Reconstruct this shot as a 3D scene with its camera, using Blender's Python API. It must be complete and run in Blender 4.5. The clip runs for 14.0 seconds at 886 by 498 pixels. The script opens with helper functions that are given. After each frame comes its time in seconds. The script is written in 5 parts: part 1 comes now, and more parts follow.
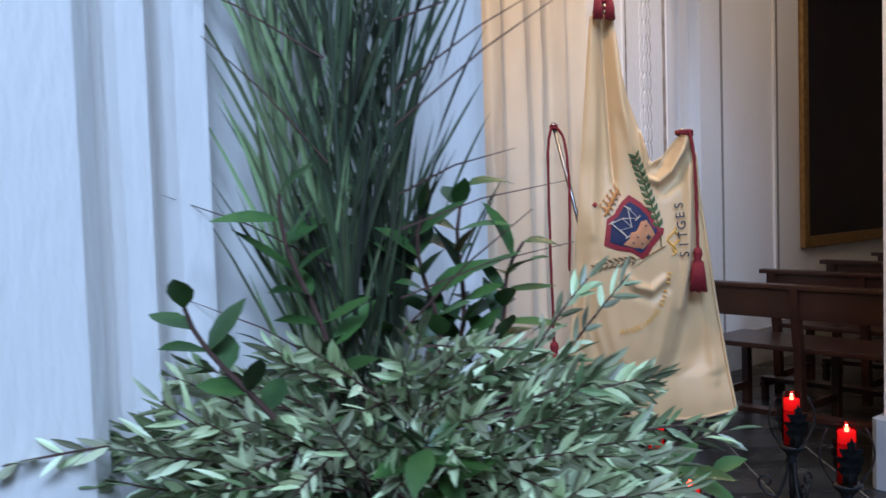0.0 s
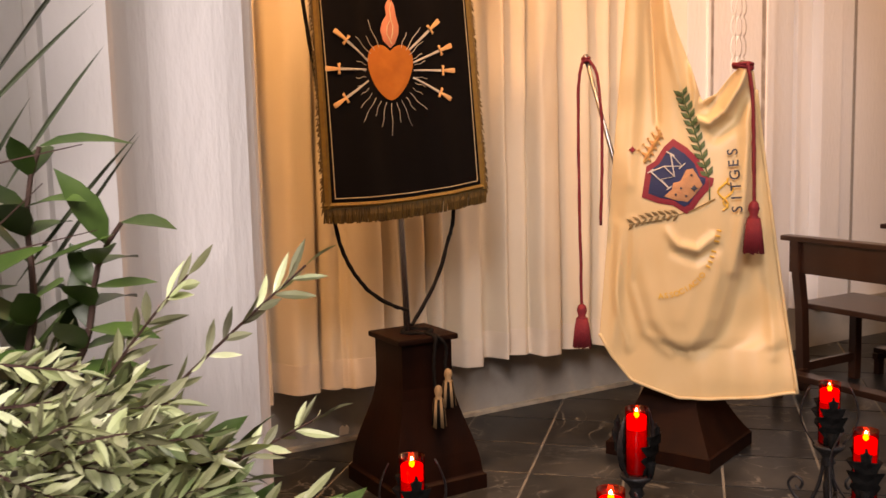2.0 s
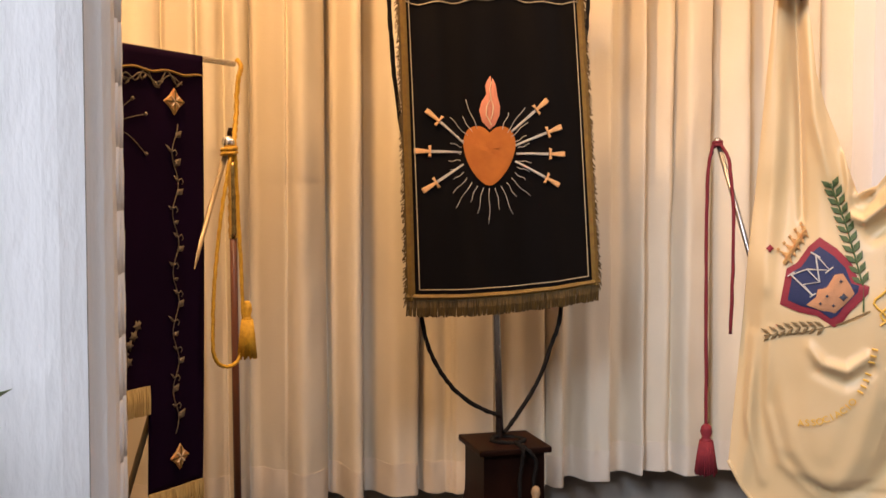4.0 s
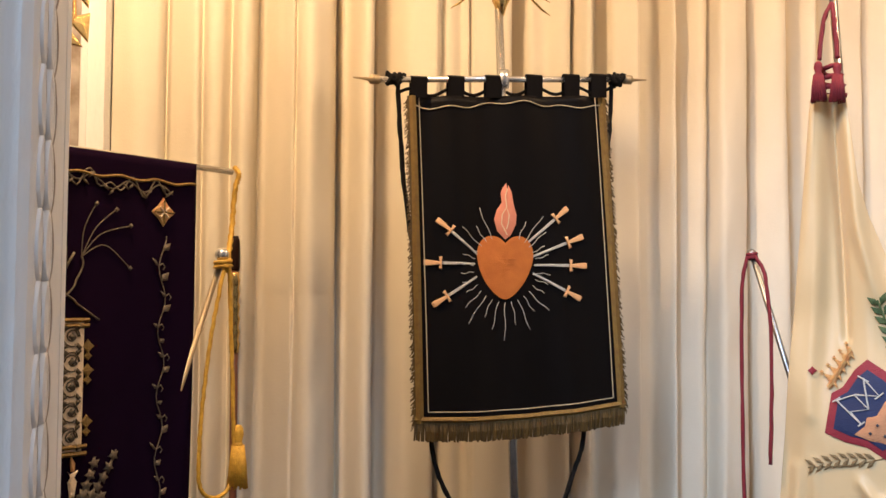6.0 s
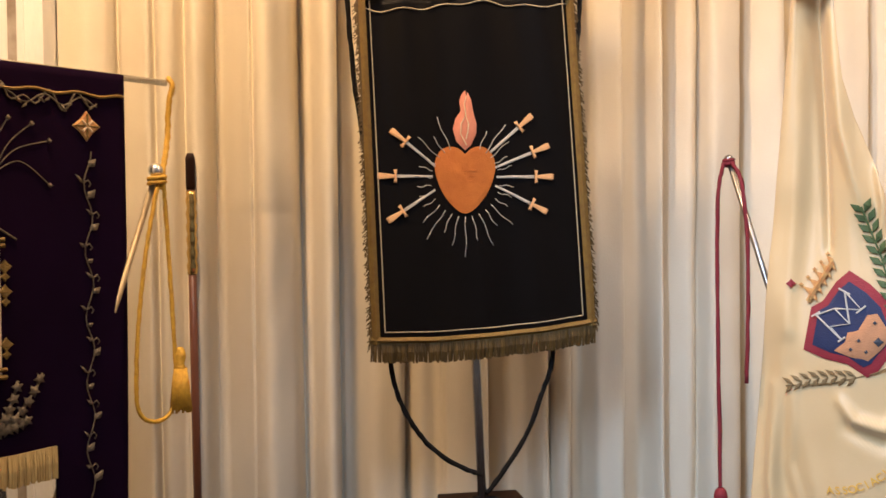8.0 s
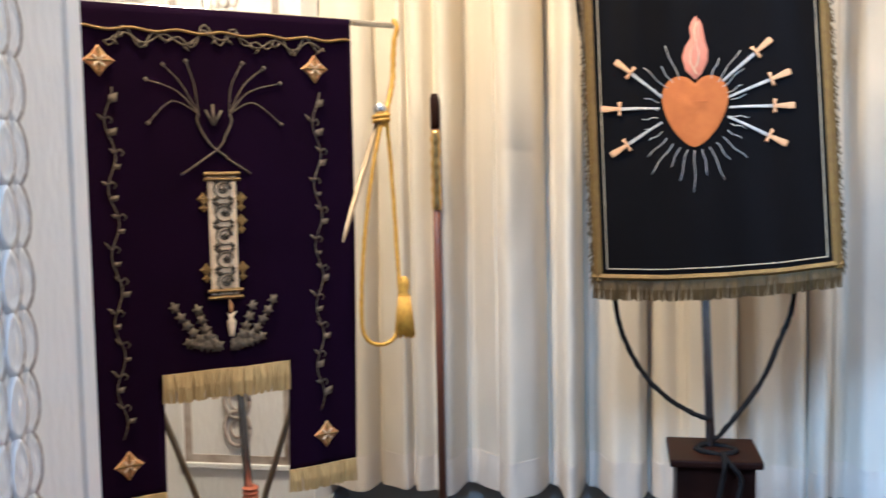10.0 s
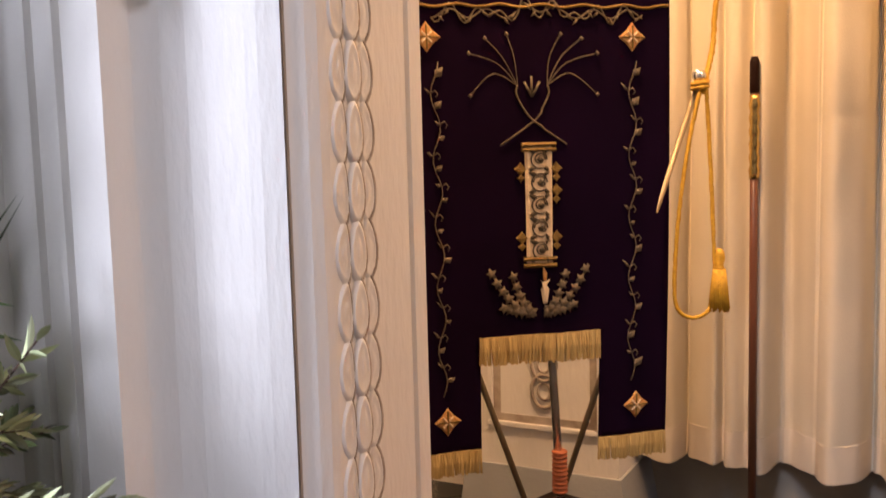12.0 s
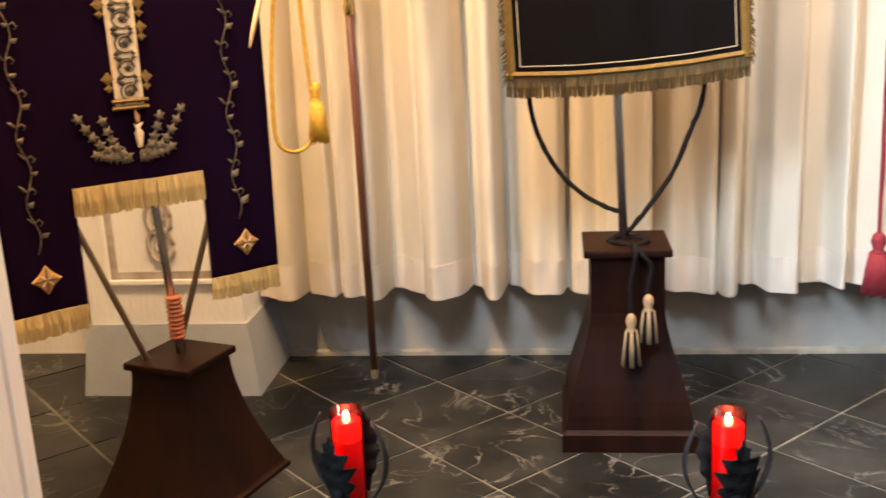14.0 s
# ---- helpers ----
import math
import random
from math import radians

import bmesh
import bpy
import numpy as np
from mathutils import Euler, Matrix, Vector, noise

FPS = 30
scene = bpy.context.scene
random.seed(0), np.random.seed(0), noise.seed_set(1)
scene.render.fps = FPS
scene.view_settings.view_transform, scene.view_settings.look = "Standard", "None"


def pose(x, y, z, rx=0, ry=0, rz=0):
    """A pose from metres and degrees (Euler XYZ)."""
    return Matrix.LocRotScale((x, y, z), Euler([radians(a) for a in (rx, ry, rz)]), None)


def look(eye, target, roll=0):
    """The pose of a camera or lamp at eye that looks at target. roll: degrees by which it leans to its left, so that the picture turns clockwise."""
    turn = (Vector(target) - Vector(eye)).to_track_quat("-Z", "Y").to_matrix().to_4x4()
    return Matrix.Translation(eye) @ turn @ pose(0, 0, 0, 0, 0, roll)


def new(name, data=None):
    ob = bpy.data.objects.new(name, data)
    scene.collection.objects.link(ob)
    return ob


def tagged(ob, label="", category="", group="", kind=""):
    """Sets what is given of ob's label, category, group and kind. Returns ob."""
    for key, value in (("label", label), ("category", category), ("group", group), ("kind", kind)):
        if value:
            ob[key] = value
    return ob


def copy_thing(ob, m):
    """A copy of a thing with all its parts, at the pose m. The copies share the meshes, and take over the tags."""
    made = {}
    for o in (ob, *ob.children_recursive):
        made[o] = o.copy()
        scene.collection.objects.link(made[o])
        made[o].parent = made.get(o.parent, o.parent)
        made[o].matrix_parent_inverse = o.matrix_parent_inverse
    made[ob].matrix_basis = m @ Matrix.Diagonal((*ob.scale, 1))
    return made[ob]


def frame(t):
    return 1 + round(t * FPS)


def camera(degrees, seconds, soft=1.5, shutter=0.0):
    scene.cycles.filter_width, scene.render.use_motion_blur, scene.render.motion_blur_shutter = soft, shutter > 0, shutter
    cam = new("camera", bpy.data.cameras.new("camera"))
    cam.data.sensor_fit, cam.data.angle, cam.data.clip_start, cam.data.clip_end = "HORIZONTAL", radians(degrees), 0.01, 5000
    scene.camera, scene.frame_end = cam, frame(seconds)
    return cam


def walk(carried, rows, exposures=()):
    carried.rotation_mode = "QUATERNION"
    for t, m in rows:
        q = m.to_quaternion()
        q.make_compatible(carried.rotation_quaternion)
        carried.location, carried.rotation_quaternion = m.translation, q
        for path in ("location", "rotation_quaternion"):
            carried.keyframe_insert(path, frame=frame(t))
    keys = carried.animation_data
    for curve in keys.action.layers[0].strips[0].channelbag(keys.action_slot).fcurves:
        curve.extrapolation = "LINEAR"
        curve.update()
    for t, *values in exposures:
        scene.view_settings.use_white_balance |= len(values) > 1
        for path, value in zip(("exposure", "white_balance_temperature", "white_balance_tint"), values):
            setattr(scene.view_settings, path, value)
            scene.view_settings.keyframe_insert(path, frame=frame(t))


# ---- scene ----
WINDOW_POWER, LAMP_POWER = 1240.0, 64.0
EXPOSURES = [(0.0, -0.45, 4950, 13), (0.5, -0.15, 6500, 24), (1.0, 0.08, 9300, 37), (1.5, 0.05, 9600, 37), (2.5, 0.06, 8350, 30), (3.0, 0.0, 8350, 30), (4.0, 0.1, 6700, 20),
             (6.5, 0.1, 5500, 11), (7.0, 0.12, 5700, 12), (9.5, 0.55, 5000, 10), (10.0, 0.85, 4200, 4), (10.5, 0.75, 5700, 12), (11.0, 0.55, 6600, 24), (12.0, 0.5, 6700, 25), (12.5, 0.58, 7500, 30), (13.0, 0.9, 8200, 33), (13.5, 1.18, 7250, 23), (13.8, 1.25, 6100, 11), (14.0, 1.25, 6000, 10)]
cam = camera(48.0, 14.0, 1.5, 0.25)
PATH = [
    (0, (0.199, 0.198, 1.378), (1.547, 1.671, 1.256), -1.8),
    (0.5, (0.438, 0.116, 1.37), (1.775, 1.593, 1.197), -2.0),
    (1, (0.708, 0.134, 1.365), (1.976, 1.667, 1.157), -2.1),
    (1.5, (0.907, 0.124, 1.38), (2.047, 1.751, 1.148), -1.9),
    (2, (1.094, 0.062, 1.394), (2.109, 1.767, 1.148), -1.4),
    (2.5, (1.31, 0.091, 1.383), (2.201, 1.864, 1.134), -1.0),
    (3, (1.521, 0.164, 1.399), (2.291, 1.996, 1.168), -0.6),
    (3.5, (1.647, 0.151, 1.404), (2.269, 2.045, 1.239), -0.4),
    (4, (1.788, 0.122, 1.442), (2.326, 2.046, 1.344), 0.1),
    (4.2, (1.827, 0.131, 1.443), (2.341, 2.063, 1.374), 0.4),
    (6.3, (1.978, 0.332, 1.519), (2.411, 2.283, 1.61), 0.3),
    (6.5, (1.996, 0.338, 1.52), (2.411, 2.293, 1.599), 0.1),
    (7, (2.0, 0.355, 1.508), (2.39, 2.316, 1.542), -0.4),
    (7.2, (2.025, 0.369, 1.5), (2.406, 2.332, 1.515), -0.5),
    (9.5, (2.664, 0.445, 1.444), (2.649, 2.439, 1.292), -0.9),
    (10, (2.659, 0.408, 1.432), (2.305, 2.37, 1.278), -1.0),
    (10.5, (2.628, 0.386, 1.446), (1.98, 2.274, 1.315), -1.0),
    (11, (2.609, 0.368, 1.484), (1.753, 2.173, 1.393), -0.8),
    (11.5, (2.606, 0.37, 1.506), (1.678, 2.139, 1.413), -0.9),
    (12, (2.61, 0.384, 1.46), (1.704, 2.154, 1.239), -1.4),
    (12.5, (2.63, 0.403, 1.39), (1.82, 2.202, 1.063), -2.5),
    (13, (2.67, 0.417, 1.37), (1.999, 2.252, 0.941), -3.3),
    (13.5, (2.71, 0.421, 1.365), (2.22, 2.296, 0.871), -3.4),
    (14, (2.731, 0.404, 1.364), (2.492, 2.325, 0.863), -2.8),
]
walk(cam, [(t, look(eye, target, roll)) for t, eye, target, roll in PATH], EXPOSURES)

# ---- world and light ----
world = bpy.data.worlds.new("world")
scene.world = world
world.use_nodes = True
wn = world.node_tree.nodes
sky = wn.new("ShaderNodeTexSky")
sky.sky_type, sky.sun_disc = "NISHITA", False
sky.sun_elevation, sky.sun_rotation = radians(40), radians(150)
world.node_tree.links.new(sky.outputs[0], wn["Background"].inputs[0])
wn["Background"].inputs[1].default_value = 0.1


def area_lamp(name, eye, target, sx, sy, power, color):
    d = bpy.data.lights.new(name, "AREA")
    d.shape, d.size, d.size_y, d.energy, d.color = "RECTANGLE", sx, sy, power, color
    ob = new(name, d)
    ob.matrix_world = look(eye, target)
    return ob


# daylight in two assumed high nave windows, unseen warm lamps added in the chapel
area_lamp("window_light", (-3.6, -4.55, 7.0), (2.9, 3.0, 1.2), 3.0, 3.4, WINDOW_POWER, (0.74, 0.86, 1.0))
area_lamp("window_light", (1.9, -4.55, 9.3), (2.9, 3.0, 0.8), 2.3, 2.3, WINDOW_POWER * 0.30, (0.78, 0.88, 1.0))
area_lamp("added_lamp_light", (1.75, 2.55, 3.55), (2.6, 3.7, 0.5), 0.3, 0.3, LAMP_POWER, (1.0, 0.62, 0.29))
area_lamp("added_lamp_light", (4.1, 2.55, 3.55), (3.4, 3.5, 0.7), 0.3, 0.3, LAMP_POWER * 0.5, (1.0, 0.62, 0.30))
area_lamp("added_lamp_light", (6.6, 2.9, 3.55), (6.6, 3.2, 0.5), 0.3, 0.3, LAMP_POWER * 0.16, (1.0, 0.70, 0.44))


# ---- materials ----
def material(name, base, rough=0.6, metal=0.0, spots=None, scale=8.0, amount=0.5, bump=0.1, bump_scale=60.0, coat=0.0, sheen=0.0,
             stretch=(1, 1, 1), random_tone=0.0, spec=0.5, leaf_tone=0.0):
    """Two scales of noise: broad stains between base and spots, fine relief."""
    m = bpy.data.materials.new(name)
    m.use_nodes = True
    nt = m.node_tree
    n, link = nt.nodes, nt.links.new
    p = n["Principled BSDF"]
    tc = n.new("ShaderNodeTexCoord")
    mp = n.new("ShaderNodeMapping")
    mp.inputs["Scale"].default_value = stretch
    link(tc.outputs["Object"], mp.inputs[0])
    big = n.new("ShaderNodeTexNoise")
    big.inputs["Scale"].default_value, big.inputs["Detail"].default_value = scale, 6
    fine = n.new("ShaderNodeTexNoise")
    fine.inputs["Scale"].default_value, fine.inputs["Detail"].default_value = bump_scale, 4
    link(mp.outputs[0], big.inputs[0])
    link(mp.outputs[0], fine.inputs[0])
    ramp = n.new("ShaderNodeMapRange")
    ramp.inputs[1].default_value, ramp.inputs[2].default_value = 0.35, 0.7
    ramp.inputs[4].default_value = amount
    link(big.outputs[0], ramp.inputs[0])
    mix = n.new("ShaderNodeMix")
    mix.data_type = "RGBA"
    mix.inputs[6].default_value = (*base, 1)
    mix.inputs[7].default_value = (*(spots or [c * 0.75 for c in base]), 1)
    link(ramp.outputs[0], mix.inputs[0])
    out = mix.outputs[2]
    if random_tone:
        info = n.new("ShaderNodeObjectInfo")
        hsv = n.new("ShaderNodeHueSaturation")
        r2 = n.new("ShaderNodeMapRange")
        r2.inputs[3].default_value, r2.inputs[4].default_value = 1 - random_tone, 1 + random_tone
        link(info.outputs["Random"], r2.inputs[0])
        link(r2.outputs[0], hsv.inputs["Value"])
        link(out, hsv.inputs["Color"])
        out = hsv.outputs[0]
    if leaf_tone:
        isle = n.new("ShaderNodeNewGeometry")
        tone = n.new("ShaderNodeHueSaturation")
        r3, r4 = n.new("ShaderNodeMapRange"), n.new("ShaderNodeMapRange")
        r3.inputs[3].default_value, r3.inputs[4].default_value = 1 - leaf_tone, 1 + leaf_tone
        r4.inputs[3].default_value, r4.inputs[4].default_value = 0.47, 0.52
        link(isle.outputs["Random Per Island"], r3.inputs[0])
        link(isle.outputs["Random Per Island"], r4.inputs[0])
        link(r3.outputs[0], tone.inputs["Value"])
        link(r4.outputs[0], tone.inputs["Hue"])
        link(out, tone.inputs["Color"])
        out = tone.outputs[0]
    link(out, p.inputs["Base Color"])
    p.inputs["Roughness"].default_value, p.inputs["Metallic"].default_value = rough, metal
    p.inputs["Specular IOR Level"].default_value = spec
    p.inputs["Coat Weight"].default_value, p.inputs["Sheen Weight"].default_value = coat, sheen
    if bump:
        b = n.new("ShaderNodeBump")
        b.inputs["Strength"].default_value, b.inputs["Distance"].default_value = bump, 0.01
        link(fine.outputs[0], b.inputs["Height"])
        link(b.outputs[0], p.inputs["Normal"])
    return m


def glow(name, color, strength):
    m = bpy.data.materials.new(name)
    m.use_nodes = True
    p = m.node_tree.nodes["Principled BSDF"]
    p.inputs["Base Color"].default_value = (*color, 1)
    p.inputs["Emission Color"].default_value, p.inputs["Emission Strength"].default_value = (*color, 1), strength
    return m


PLASTER = material("plaster", (0.84, 0.82, 0.79), 0.7, spots=(0.78, 0.75, 0.70), scale=2.5, amount=0.6, bump=0.28, bump_scale=60, stretch=(1, 1, 0.3))
PLASTER_LINE = material("groove_paint", (0.34, 0.30, 0.26), 0.8, scale=9)
PLASTER_BROWN = material("brown_plaster", (0.26, 0.205, 0.16), 0.85, spots=(0.55, 0.49, 0.43), scale=14, amount=0.9)
# darker grey for the unseen nave walls, so less light bounces back
NAVE = material("assumed_nave_grey", (0.40, 0.38, 0.35), 0.8, spots=(0.33, 0.31, 0.28), scale=1.5, amount=0.7, bump=0.25, bump_scale=40)
DADO = material("grey_dado", (0.43, 0.405, 0.35), 0.6, spots=(0.25, 0.235, 0.205), scale=4, amount=0.8, bump=0.15, bump_scale=30)
GREYPAINT = material("grey_plinth", (0.33, 0.35, 0.375), 0.7, spots=(0.26, 0.27, 0.29), scale=5, bump=0.15)
CURTAIN = material("curtain_cotton", (0.73, 0.655, 0.51), 0.8, spots=(0.63, 0.55, 0.41), scale=3, amount=0.7, bump=0.12, bump_scale=220, sheen=0.15, stretch=(1, 1, 0.6))
HEM = material("curtain_hem", (0.77, 0.68, 0.55), 0.85, scale=6, amount=0.4, bump=0.12, bump_scale=220)
WOOD = material("dark_mahogany", (0.018, 0.0055, 0.0026), 0.46, spots=(0.007, 0.0026, 0.0018), scale=10, amount=0.9, bump=0.05, bump_scale=70, stretch=(1, 1, 0.12), spec=0.12)
PEWWOOD = material("pew_wood", (0.038, 0.013, 0.0065), 0.36, spots=(0.02, 0.007, 0.004), scale=9, amount=0.9, bump=0.05, stretch=(1, 0.12, 1), coat=0.25)
STAFFWOOD = material("staff_wood", (0.16, 0.055, 0.025), 0.35, spots=(0.09, 0.03, 0.014), scale=14, bump=0.04, stretch=(1, 1, 0.1), coat=0.2)
BLACKCLOTH = material("black_satin", (0.0042, 0.0033, 0.0031), 0.5, spots=(0.0065, 0.005, 0.0045), scale=5, bump=0.06, bump_scale=300, spec=0.08)
PURPLE = material("purple_velvet", (0.0065, 0.0012, 0.009), 0.9, spots=(0.010, 0.002, 0.014), scale=6, bump=0.08, bump_scale=300, spec=0.05)
CREAM = material("golden_cream_satin", (0.63, 0.46, 0.24), 0.45, spots=(0.56, 0.39, 0.18), scale=4, amount=0.5, bump=0.06, bump_scale=260, sheen=0.15)
GOLDTHREAD = material("gold_braid", (0.21, 0.13, 0.024), 0.5, 0.35, spots=(0.16, 0.09, 0.02), scale=60, amount=0.9, bump=0.5, bump_scale=240)
FRINGE = material("old_gold_fringe", (0.125, 0.074, 0.015), 0.55, 0.25, spots=(0.045, 0.028, 0.009), scale=90, amount=0.9, bump=0.5, bump_scale=200, stretch=(1, 1, 0.1))
PALEFRINGE = material("pale_gold_fringe", (0.58, 0.42, 0.16), 0.6, 0.1, spots=(0.40, 0.27, 0.09), scale=90, amount=0.9, bump=0.5, bump_scale=200, stretch=(1, 1, 0.1))
YELLOWCORD = material("yellow_cord", (0.66, 0.37, 0.02), 0.6, spots=(0.44, 0.22, 0.008), scale=80, amount=0.8, bump=0.5, bump_scale=200)
REDCORD = material("crimson_cord", (0.18, 0.006, 0.013), 0.75, spots=(0.10, 0.004, 0.008), scale=80, bump=0.4, bump_scale=200)
BLACKCORD = material("black_cord", (0.008, 0.0072, 0.007), 0.8, scale=60, bump=0.4, bump_scale=200, spec=0.12)
STRIPES = material("cream_tassel_thread", (0.34, 0.23, 0.12), 0.7, spots=(0.24, 0.16, 0.08), scale=120, amount=0.8, bump=0.4, bump_scale=150, stretch=(1, 1, 0.04))
HEART = material("orange_heart", (0.50, 0.15, 0.016), 0.8, spots=(0.38, 0.10, 0.010), scale=30, bump=0.35, bump_scale=350)
FLAME = material("salmon_embroidery", (0.70, 0.26, 0.15), 0.7, spots=(0.6, 0.2, 0.1), scale=40, bump=0.35, bump_scale=350)
SILVER = material("silver_thread", (0.55, 0.52, 0.46), 0.5, 0.2, scale=90, bump=0.4, bump_scale=300)
DARKTHREAD = material("dark_bronze_thread", (0.055, 0.040, 0.022), 0.6, 0.2, spots=(0.10, 0.07, 0.035), scale=90, amount=0.8, bump=0.4, bump_scale=300)
DULLSILVER = material("tarnished_thread", (0.175, 0.135, 0.085), 0.55, 0.3, spots=(0.085, 0.064, 0.04), scale=90, amount=0.9, bump=0.5, bump_scale=300)
HILT = material("hilt_embroidery", (0.74, 0.42, 0.18), 0.6, scale=60, bump=0.4, bump_scale=300)
WHITETHREAD = material("white_thread", (0.46, 0.38, 0.24), 0.6, scale=60, bump=0.3)
RUST = material("rust_gold_embroidery", (0.48, 0.20, 0.06), 0.55, 0.2, spots=(0.55, 0.35, 0.12), scale=70, amount=1.0, bump=0.5, bump_scale=300)
IVORY = material("ivory_gold_embroidery", (0.80, 0.64, 0.42), 0.5, 0.1, spots=(0.60, 0.42, 0.22), scale=50, bump=0.4, bump_scale=300)
NAVY = material("navy_embroidery", (0.012, 0.020, 0.075), 0.7, scale=40, bump=0.3, bump_scale=300)
CRIMSON = material("crimson_embroidery", (0.24, 0.012, 0.022), 0.65, scale=40, bump=0.3, bump_scale=300)
TAN = material("tan_embroidery", (0.46, 0.22, 0.10), 0.7, scale=40, bump=0.4, bump_scale=300)
LEAFTHREAD = material("green_embroidery", (0.07, 0.11, 0.035), 0.65, scale=40, bump=0.3, bump_scale=300)
BRANCHTHREAD = material("brown_embroidery", (0.20, 0.13, 0.05), 0.65, scale=40, bump=0.3, bump_scale=300)
LETTERGOLD = material("gold_letter_thread", (0.72, 0.42, 0.06), 0.55, scale=60, bump=0.3)
LETTERDARK = material("dark_letter_thread", (0.025, 0.03, 0.045), 0.6, scale=60, bump=0.3)
CHROME = material("silvered_metal", (0.72, 0.70, 0.66), 0.27, 0.9, scale=20, amount=0.4, bump=0.02)
BRASS = material("polished_brass", (0.75, 0.52, 0.18), 0.25, 1.0, scale=30, amount=0.5, bump=0.15, bump_scale=120)
OLDBRASS = material("dull_brass", (0.36, 0.27, 0.15), 0.45, 0.5, scale=30, bump=0.05)
WRAP = material("orange_wrap", (0.42, 0.11, 0.03), 0.6, spots=(0.12, 0.03, 0.012), scale=50, bump=0.3)
IRON = material("wrought_iron", (0.022, 0.022, 0.023), 0.5, 0.6, spots=(0.05, 0.05, 0.052), scale=40, amount=0.6, bump=0.3, bump_scale=120)
LEAFIRON = material("grey_iron_leaf", (0.009, 0.009, 0.0085), 0.7, 0.0, spots=(0.004, 0.004, 0.004), scale=40, amount=0.8, bump=0.3, bump_scale=90, spec=0.06)
GILT = material("gilded_frame", (0.36, 0.22, 0.07), 0.45, 0.5, spots=(0.18, 0.1, 0.03), scale=20, amount=0.8, bump=0.3)
CANVAS = material("dark_oil_canvas", (0.016, 0.011, 0.014), 0.5, spots=(0.007, 0.006, 0.012), scale=2.2, amount=1.0, bump=0.08, bump_scale=90)
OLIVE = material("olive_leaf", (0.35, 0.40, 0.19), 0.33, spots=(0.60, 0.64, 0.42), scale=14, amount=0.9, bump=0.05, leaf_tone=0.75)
# same leaf in a darker colour, standing in for shade inside the bush
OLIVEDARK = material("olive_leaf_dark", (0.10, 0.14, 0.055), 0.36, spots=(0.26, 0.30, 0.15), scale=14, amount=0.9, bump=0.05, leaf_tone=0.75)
BAY = material("bay_leaf", (0.025, 0.065, 0.013), 0.42, spots=(0.09, 0.165, 0.035), scale=12, amount=0.8, bump=0.05, random_tone=0.45)
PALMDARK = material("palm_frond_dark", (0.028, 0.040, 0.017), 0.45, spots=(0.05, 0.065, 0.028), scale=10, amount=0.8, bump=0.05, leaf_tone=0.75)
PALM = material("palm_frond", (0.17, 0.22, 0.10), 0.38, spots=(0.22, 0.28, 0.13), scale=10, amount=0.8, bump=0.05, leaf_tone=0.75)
TWIG = material("twig_bark", (0.075, 0.036, 0.026), 0.8, scale=30)
VASE = material("glazed_stoneware", (0.20, 0.17, 0.13), 0.5, scale=8)
# both waxes emit a little, standing in for flame light inside the candle
WAX = glow("red_wax", (0.50, 0.006, 0.005), 0.10)
LITWAX = glow("lit_red_wax", (1.0, 0.10, 0.02), 0.9)
FIRE = glow("candle_flame", (1.0, 0.68, 0.34), 55.0)
STEEL = material("dull_steel", (0.30, 0.285, 0.27), 0.36, 1.0, scale=20, amount=0.4, bump=0.02)
IVORYPLASTIC = material("ivory_plastic", (0.62, 0.56, 0.44), 0.4, scale=30, amount=0.3, bump=0)
LAMPGLASS = glow("lamp_glass", (1.0, 0.75, 0.45), 4.0)

GLASS = bpy.data.materials.new("red_candle_glass")
GLASS.use_nodes = True
gn = GLASS.node_tree.nodes
gt, gg, gm = gn.new("ShaderNodeBsdfTransparent"), gn.new("ShaderNodeBsdfGlossy"), gn.new("ShaderNodeMixShader")
gt.inputs[0].default_value, gg.inputs["Roughness"].default_value, gm.inputs[0].default_value = (0.95, 0.20, 0.13, 1), 0.08, 0.07
for a, b in ((gt.outputs[0], gm.inputs[1]), (gg.outputs[0], gm.inputs[2]), (gm.outputs[0], gn["Material Output"].inputs[0])):
    GLASS.node_tree.links.new(a, b)

# slate: dark ground, cloudy tone, thin pale veins
SLATE = material("slate_tile", (0.013, 0.0132, 0.0127), 0.28, spots=(0.034, 0.033, 0.030), scale=5, amount=0.9, bump=0.03, bump_scale=30, random_tone=0.35, spec=0.16)
nt = SLATE.node_tree
geo, vein, vr, vm = nt.nodes.new("ShaderNodeNewGeometry"), nt.nodes.new("ShaderNodeTexNoise"), nt.nodes.new("ShaderNodeValToRGB"), nt.nodes.new("ShaderNodeMix")
vein.inputs["Scale"].default_value, vein.inputs["Detail"].default_value, vein.inputs["Distortion"].default_value = 2.6, 7, 2.2
vr.color_ramp.elements[0].position, vr.color_ramp.elements[0].color = 0.486, (0, 0, 0, 1)
vr.color_ramp.elements[1].position, vr.color_ramp.elements[1].color = 0.514, (0, 0, 0, 1)
vr.color_ramp.elements.new(0.5).color = (0.6, 0.6, 0.6, 1)
vm.data_type = "RGBA"
vm.inputs[7].default_value = (0.30, 0.28, 0.24, 1)
pb = nt.nodes["Principled BSDF"]
old = pb.inputs["Base Color"].links[0].from_socket
mask, mul = nt.nodes.new("ShaderNodeTexNoise"), nt.nodes.new("ShaderNodeMath")
mask.inputs["Scale"].default_value, mask.inputs["Detail"].default_value = 3.7, 3
mul.operation = "MULTIPLY"
mr = nt.nodes.new("ShaderNodeMapRange")
mr.inputs[1].default_value, mr.inputs[2].default_value = 0.44, 0.62
